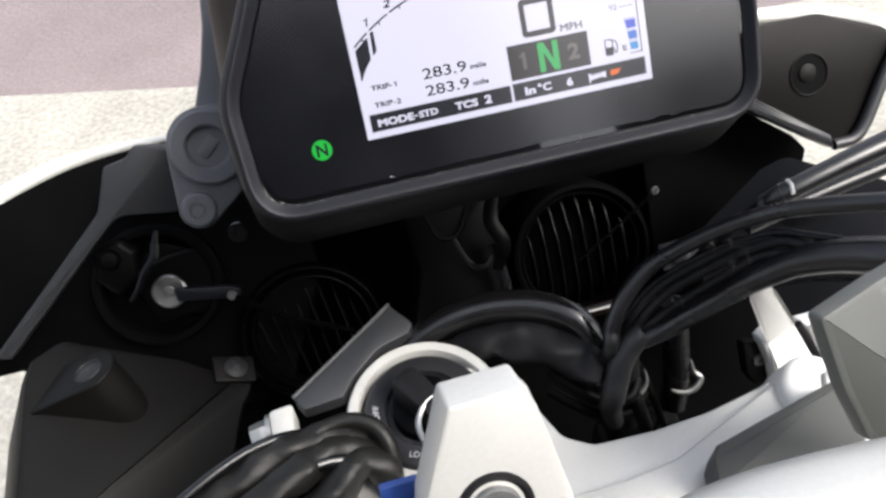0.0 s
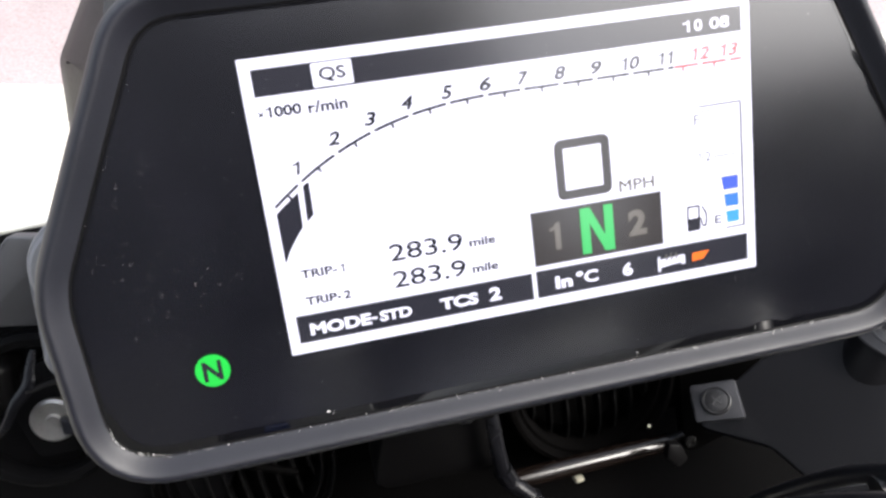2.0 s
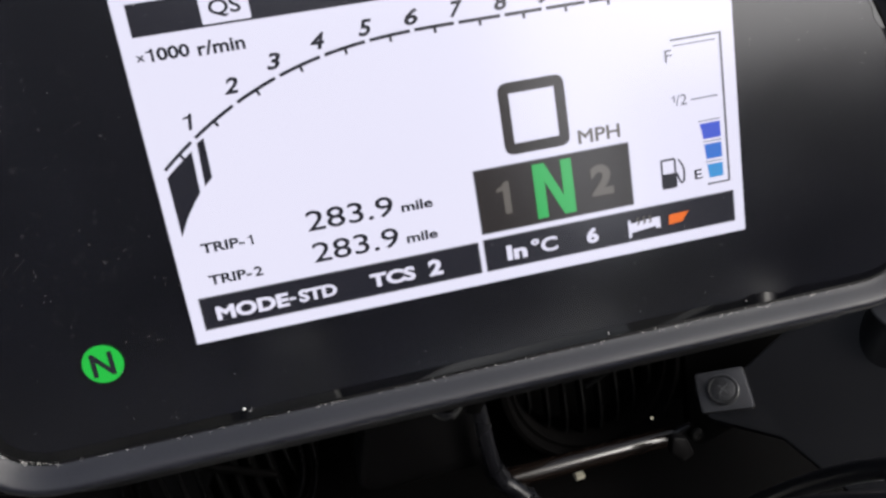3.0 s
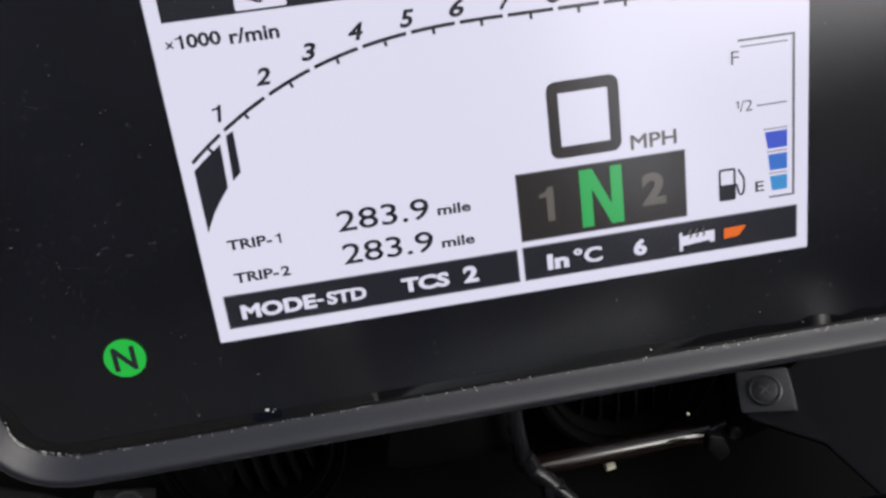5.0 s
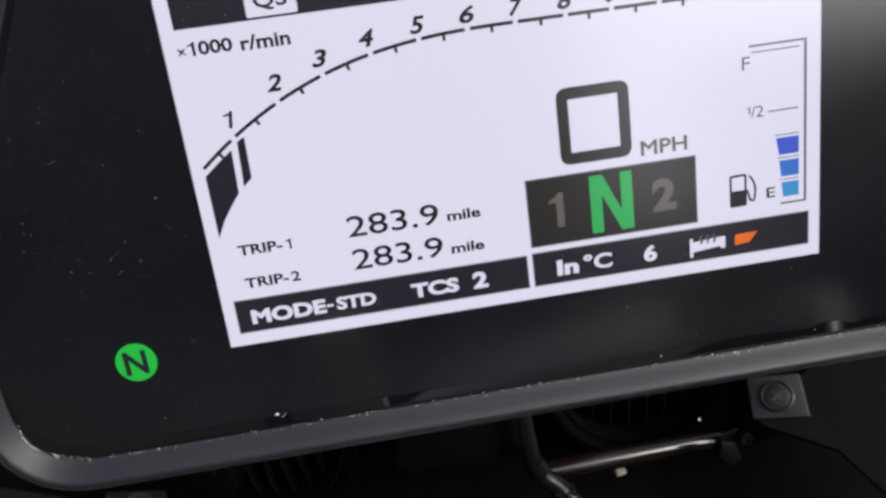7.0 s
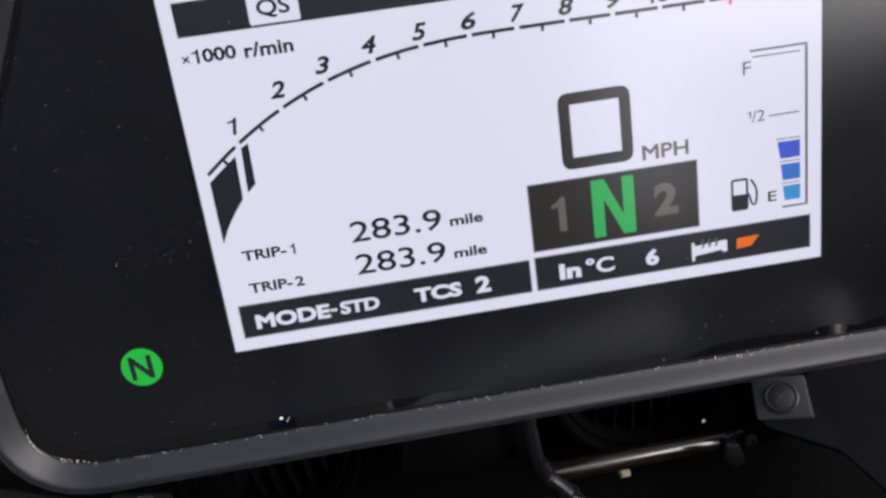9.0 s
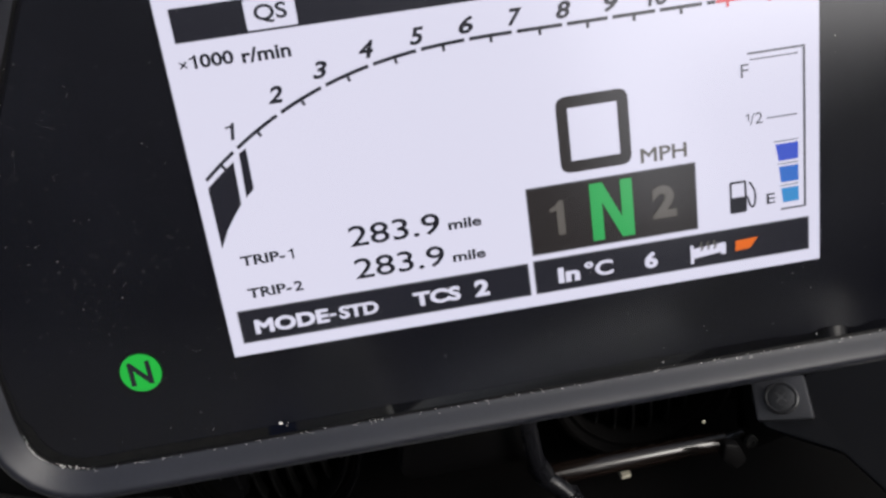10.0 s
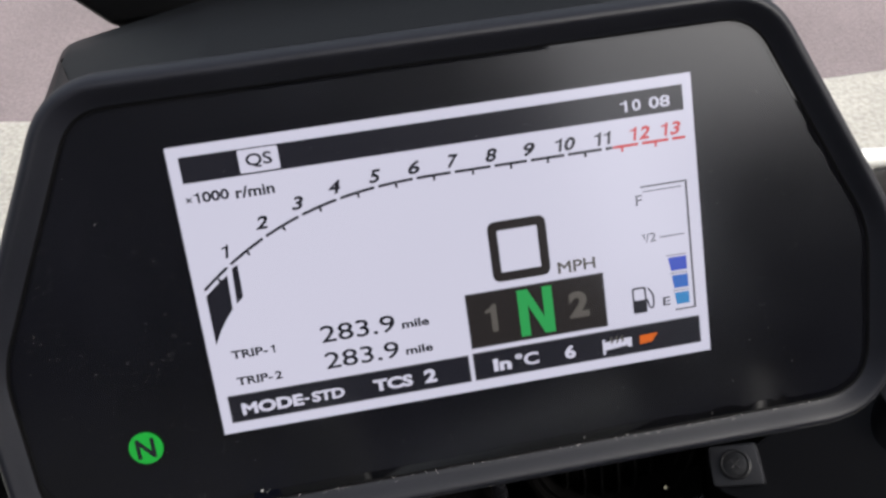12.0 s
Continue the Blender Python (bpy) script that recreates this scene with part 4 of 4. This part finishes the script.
conduit([(28, 16, -122), (35.3, 7.9, -109.3), (40.6, 6.5, -104), (46.4, 1.8, -98.3), (53.3, -6.5, -91.9), (59.3, -14.8, -86.3), (63.4, -20.8, -83.1), (67.5, -26.1, -80.8), (70.6, -30.8, -80.8), (75.4, -39, -82.4), (86, -60, -80)], 1.7, 3.1, RUBBER)
conduit([(31, 14, -120), (37.2, 7.2, -111.9), (43, 4.6, -107.7), (49.3, -2.3, -101.2), (55.4, -10, -94.7), (60.8, -17.6, -88.8), (65.5, -23.7, -85.1), (74, -38, -83)], 1.6, 2.6, RUBBER)
conduit([(30, 16, -124), (35.8, 8.6, -113.6), (42.7, 5.6, -110.3), (49.6, -2, -103.6), (55.6, -9.7, -97.4), (61, -17.3, -90.9), (70, -32, -86)], 1.3, 2.2, SOOT)
part("wire", tube([(27, 18, -120), (31.2, 10, -106.7), (37.9, 8.5, -99.8), (45.2, 4.9, -94.1), (51.7, -2.7, -88.5), (57.9, -11.1, -83.2), (62.3, -18, -80.3), (68.5, -26.2, -77.8), (73.7, -34.5, -78.5), (79.5, -46, -79.1), (90, -64, -78)], 1.2, 12), GLOSSY, bike)
part("wire", tube([(28, 18, -122), (33, 10.6, -108.9), (39.3, 9, -101.3), (46.1, 4.5, -96.1), (52.5, -3.1, -90.4), (58.6, -11.4, -84.9), (64.1, -19.4, -80.9), (72, -30, -80)], 1.7, 12), RUBBER, bike)
part("wire", tube([(58, -14, -98), (61, -20, -96.4), (67.5, -28.2, -93.4), (71.5, -34.1, -91.9), (75.7, -41.2, -90.5), (79.1, -48, -89.8), (88, -66, -90)], 0.5, 8), GLOSSY, bike)
part("wire", tube([(60, -17, -96), (62.5, -21.2, -95.5), (67.4, -28.2, -94.3), (72.2, -35.3, -92.4), (76.3, -42.4, -91.3), (79.1, -48, -90.7), (88, -66, -92)], 0.4, 8), GLOSSY, bike)
for p, q in (((54.8, -20.2, -77.4), (55.2, -21.4, -81.1)), ((57.6, -25.4, -81.7), (57.6, -26.4, -87.1)), ((43.5, -5.2, -98.5), (44.1, -6.6, -102.8)), ((50.2, -13.6, -89.6), (48.8, -12.2, -94.3)),
             ((54.7, -20.6, -84.7), (55, -21.6, -89)), ((51.9, -15.4, -79.2), (52.1, -16, -83.1)), ((41.9, -3.4, -99.6), (41.9, -4.2, -103.4)), ((56.2, -22.6, -80.3), (58.8, -26.6, -80.9))):
    mid = (Vector(p) + Vector(q)) / 2 + Vector((0.5, -0.5, 0.2))
    part("cable_tie", tube([p, mid, q], [0.1, 0.16, 0.1], 6), WRAP, bike)
hose = part("brake_hose", tube([(64, 32, -106), (68.5, 18, -93.4), (71.3, 5, -83.4), (72.2, -6, -76.5), (73.4, -13, -72.6), (76, -18, -69), (93, -20, -64), (113, -20, -60), (135, -20, -56)], [2.2, 2.2, 2.2, 2.2, 2.6, 3.3, 3.4, 4.0, 4.0], 16), CABLE, bike, "glossy black brake hose")
part("clip", tube([(73.0, -13.5, -72.2), (74.6, -16, -70.2), (77, -18.4, -68.4)], [3.4, 3.2, 3.6], 16), PLATE, hose, "dull steel hose clip")
part("tie", tube([(77, -22.5, -68.4), (77.2, -21.6, -65.6), (76.8, -20, -64)], 0.7, 8), STEEL, hose)
hose = part("brake_hose", tube([(70, -6, -80), (100, -8, -74), (140, -8, -68)], 3.2, 14), CABLE, bike, "glossy black brake hose")
part("drain_hose", tube([(54, 20, -112), (55.5, 27, -128), (57, 33, -146), (57, 40, -164)], [5.0, 5.4, 5.4, 5.4], 18), GLOSSY, bike, "black rubber hose in a steel clamp")
part("hose_clamp", tube([(61.3, 28, -140.5), (62, 28, -145.5), (64.2, 27.5, -148.8), (61.6, 27, -152), (56.6, 27, -153), (51.8, 28, -151)], [0.5, 1.0, 1.3, 1.3, 1.1, 0.5], 10), STEEL, bike, "worn steel hose clamp")
part("hose_clamp", tube([(41.6, 28, -139), (42, 28, -143.5), (40.4, 28, -147), (37, 28, -149), (33.5, 28.5, -149)], [0.4, 0.9, 1.0, 0.9, 0.4], 10), STEEL, bike, "worn steel hose clamp")
part("drain_hose", tube([(33, 20, -118), (35, 27, -132), (36, 33, -150), (36, 42, -168)], 4.6, 16), RUBBER, bike, "black rubber hose in a steel clamp")
for points, r in (([(6, 34, -132), (14, 25, -139), (18.5, 24, -143.1), (25.4, 24, -146.2), (32.7, 24, -146.3), (38, 28, -142)], 2.6), ([(4, 34, -140), (12.9, 28, -146.7), (18.6, 27, -150.8), (26.6, 27, -154.3), (34.2, 27, -154), (41, 30, -149)], 2.2),
                  ([(30, 34, -140), (34.8, 28, -146.7), (36.2, 26, -152.8), (38, 26, -162)], 3.0), ([(44, 40, -142), (47, 36, -156), (50, 36, -170)], 1.6)):
    part("wire", tube(points, r, 12), SOOT, bike)
part("connector", prism(box2(26, -54, 62, -20, 4), YOKE, -84, -62, 5, 4), SOOT, bike)
for k, (u, v, s) in enumerate(((0, 0, 0), (10, -8, 3), (20, -16, 0))):
    part("clutch_hose", wrinkled(tube([on_yoke(-156 + u, -70 + v, 8), on_yoke(-126 + u, -50 + v, 12 + s), on_yoke(-102 + u, -38 + v, 13 + s), on_yoke(-84 + u * 0.6, -33.5 + v * 0.7, 11), on_yoke(-70 + u * 0.25, -38 + v * 0.6, 6), on_yoke(-66 + u * 0.2, -46 + v * 0.6, -8)],
                             [5.6, 5.6, 5.6, 5.2, 4.8, 4.3], 40, 30), 7, 1.3), SLEEVE, bike, "black sheathed hose")
part("cable", tube([on_yoke(-92, -48, 10), on_yoke(-87, -37, 13), on_yoke(-83.6, -32.5, 14), on_yoke(-77.7, -30.8, 14), on_yoke(-71.2, -31.2, 14), on_yoke(-65.3, -34.6, 13), on_yoke(-62, -41, 10), on_yoke(-62, -50, 2)], 2.6, 14), SLEEVE, bike, "black cable in a tight loop")
part("cable", tube([on_yoke(-150, -82, 18), on_yoke(-122, -62, 20), on_yoke(-100, -50, 19), on_yoke(-82, -44, 16), on_yoke(-70, -46, 9), on_yoke(-66, -54, -4)], 2.2, 12), SHINE, bike, "thin black control cable")
part("cable", tube([on_yoke(-152, -60, 14), on_yoke(-124, -43, 18), on_yoke(-104, -33.5, 17), on_yoke(-88, -31, 13), on_yoke(-76, -35, 7)], 1.8, 12), SHINE, bike, "thin black control cable")
part("boot", lathe([(9, -6), (10, 2), (9.4, 9), (8, 11), (7, 6), (0.001, 5)], YOKE, 32, cx=-77, cy=-37), RUBBER, bike)


# -- what carries the front end: fork legs and wheel
def leg(x):
    a, b = Vector((x, -0.094, 0.962)), Vector((x, 0.32, 0.29))
    inv = DASH.inverted()
    pts = [inv @ (a + (b - a) * t) / MM for t in (0.3, 0.42, 0.6, 1)]
    return part("fork_leg", tube(pts, [21, 21, 27, 27], 20, 4), SOOT, bike)


leg(0.077), leg(-0.170)


def road_wheel(y, half):
    """A cast wheel with five spokes and its tyre, at y along the bike."""
    hub = DASH.inverted() @ Matrix(((0, 0, 1, -0.0465), (1, 0, 0, y), (0, 1, 0, 0.29), (0, 0, 0, 1))) @ Matrix.Scale(MM, 4)
    w = half / 62
    wheel = part("wheel", lathe([(215, -30 * w), (222, -42 * w), (222, 42 * w), (215, 30 * w), (190, 20), (190, -20), (215, -30 * w)], hub, 48), BLACK, bike)
    part("tyre", lathe([(222, -44 * w), (250, -62 * w), (276, -48 * w), (290, 0), (276, 48 * w), (250, 62 * w), (222, 44 * w), (218, 0), (222, -44 * w)], hub, 64), RUBBER, wheel)
    part("hub", lathe([(20, -124), (24, -60), (40, -40), (40, 40), (24, 60), (20, 124)], hub, 24), BLACK, wheel)
    for k in range(5):
        a = 2 * math.pi * k / 5
        part("spoke", tube([hub @ Vector((30 * math.cos(a), 30 * math.sin(a), 0)) / MM, hub @ Vector((120 * math.cos(a), 120 * math.sin(a), 0)) / MM, hub @ Vector((200 * math.cos(a), 200 * math.sin(a), 0)) / MM],
                           [18, 14, 14], 10, 3), BLACK, wheel)


def bar(name, points, radius, mat, flat=1.0):
    """A round member through points of the world, in metres."""
    return part(name, tube([DASH.inverted() @ Vector(p) / MM for p in points], radius, 14, 5, flat=flat), mat, bike)


road_wheel(0.32, 62)
road_wheel(-1.12, 84)
for side in (-1, 1):
    x = -0.0465
    bar("frame_spar", [(x + side * 0.05, -0.11, 0.88), (x + side * 0.13, -0.28, 0.78), (x + side * 0.15, -0.50, 0.66), (x + side * 0.13, -0.66, 0.46)], [38, 42, 42, 36], BLACK, 0.6)
    bar("swing_arm", [(x + side * 0.10, -0.62, 0.42), (x + side * 0.13, -0.85, 0.36), (x + side * 0.135, -1.12, 0.29)], [38, 32, 26], BLACK)
    bar("seat_rail", [(x + side * 0.10, -0.62, 0.68), (x + side * 0.09, -0.95, 0.74), (x + side * 0.06, -1.38, 0.84)], 16, BLACK)
bar("exhaust", [(-0.0465, -0.45, 0.24), (0.06, -0.70, 0.22), (0.10, -0.95, 0.30), (0.12, -1.20, 0.42)], [26, 40, 50, 46], STEEL)


def pod(name, sections, mat, label):
    """A rounded body through sections (y, half width, low, high) along the bike."""
    bm = bmesh.new()
    loops = []
    for y, w, lo, hi in sections:
        ring = []
        for k in range(28):
            a = 2 * math.pi * k / 28
            ca, sa = math.cos(a), math.sin(a)
            ring.append(bm.verts.new(DASH.inverted() @ Vector((math.copysign(abs(ca) ** 0.6, ca) * w - 0.0465, y, (lo + hi) / 2 + math.copysign(abs(sa) ** 0.7, sa) * (hi - lo) / 2))))
        loops.append(ring)
    for lo, hi in zip(loops, loops[1:]):
        for i in range(28):
            bm.faces.new((lo[i - 1], lo[i], hi[i], hi[i - 1])).smooth = True
    bm.faces.new(loops[0][::-1])
    bm.faces.new(loops[-1])
    return part(name, bm, mat, bike, label)


# Tank and seat are out of view, added to block light from the ground.
pod("fuel_tank", [(-0.26, 0.05, 0.78, 0.88), (-0.33, 0.12, 0.74, 0.95), (-0.42, 0.155, 0.70, 0.985), (-0.55, 0.15, 0.68, 0.97), (-0.68, 0.11, 0.68, 0.90), (-0.76, 0.07, 0.70, 0.83)], COVER, "satin black fuel tank")
pod("seat", [(-0.74, 0.07, 0.74, 0.82), (-0.80, 0.11, 0.72, 0.825), (-0.95, 0.14, 0.72, 0.83), (-1.15, 0.13, 0.74, 0.87), (-1.35, 0.10, 0.80, 0.92), (-1.45, 0.05, 0.84, 0.92)], RUBBER, "black seat")
pod("engine", [(0.0, 0.10, 0.34, 0.52), (-0.08, 0.17, 0.26, 0.64), (-0.30, 0.19, 0.20, 0.68), (-0.55, 0.18, 0.20, 0.62), (-0.66, 0.12, 0.26, 0.50)], CAST, "grey engine block")

# -- the key in the lock
KEY = YOKE @ Matrix.Translation((-46.5, -29, 0)) @ Matrix.Rotation(radians(-62), 4, "Z")
key = part("ignition_key", prism(rounded([(-17, -3.5, 3), (-17, 3.5, 3), (0, 5, 4), (13, 5.5, 4), (13, -5.5, 4), (0, -5, 4)]), KEY @ Matrix.Rotation(math.pi, 4, "Z"), 2, 14, 2.5), RUBBER, None,
           "black plastic grip of the key in the ignition lock")
tagged(key, category="key")
ring_pts = [KEY @ Vector((13 + 11 * math.cos(a), 11 * math.sin(a), 13)) / MM for a in [2 * math.pi * k / 20 for k in range(21)]]
part("key_ring", tube(ring_pts, 1.1, 8, 2), STEEL, key, "silver split key ring")

# -- dust on the glass
rng = random.Random(4)
bm = bmesh.new()


def speck(x, z, r, y=-0.12):
    n = rng.choice((4, 5, 5, 6))
    a0 = rng.random() * 6
    vs = [bm.verts.new(((x + r * rng.uniform(0.5, 1.2) * math.cos(a0 + 6.283 * i / n)) * MM, (y - 0.02) * MM, (z + r * rng.uniform(0.4, 1.1) * math.sin(a0 + 6.283 * i / n)) * MM)) for i in range(n)]
    top = bm.verts.new((x * MM, (y - r * 0.6) * MM, z * MM))
    for i in range(n):
        bm.faces.new((vs[i - 1], vs[i], top))


for cx, cz, sp, count in ((-64, -2, 14, 160), (-68, 10, 8, 60), (-66, -12, 4, 36), (-63, -17, 3, 18), (-70, -4, 4, 20), (-62, -32, 10, 50), (-70, 4, 6, 30), (-54, 8, 9, 40), (-58, -8, 9, 60), (-62, 16, 9, 55), (-56, -20, 6, 24), (52, -34, 12, 30), (6, -33, 14, 110), (-20, -35, 24, 110), (40, -32, 14, 60), (62, 5, 10, 50), (62, -20, 8, 40)):
    for k in range(count):
        x, z = rng.gauss(cx, sp), rng.gauss(cz, sp)
        if -78 < x < 74 and -38 < z < 30 and not (-47 < x < 47 and -27 < z < 27):
            speck(x, z, rng.choice((0.025, 0.03, 0.035, 0.04, 0.045, 0.055, 0.075)))
for k in range(70):
    speck(rng.uniform(-44, 44), rng.choice((-21.8, 22.1)) + rng.uniform(-2, 2), rng.choice((0.03, 0.04, 0.06)), -0.85)
for k in range(150):
    x = rng.uniform(-70, 68)
    speck(x, -40.75 + rng.gauss(0, 0.2), rng.choice((0.05, 0.06, 0.08, 0.1, 0.13)), -0.6)
for k in range(70):
    a = rng.random()
    speck(-79.9 + 9 * a * a, -33 - 7.6 * a ** 0.6 + rng.gauss(0, 0.2), rng.choice((0.05, 0.07, 0.09, 0.14)), -0.6)
for x, z, r in ((-42, -38.6, 0.3), (-41.2, -39.1, 0.16), (-40.8, -38.7, 0.12), (46, -39.4, 0.15), (20, -39.6, 0.2)):
    speck(x, z, r)
dust = part("dust", bm, DUST, None, "pale dust specks on the instrument glass")
tagged(dust, category="dust", kind="stuff")
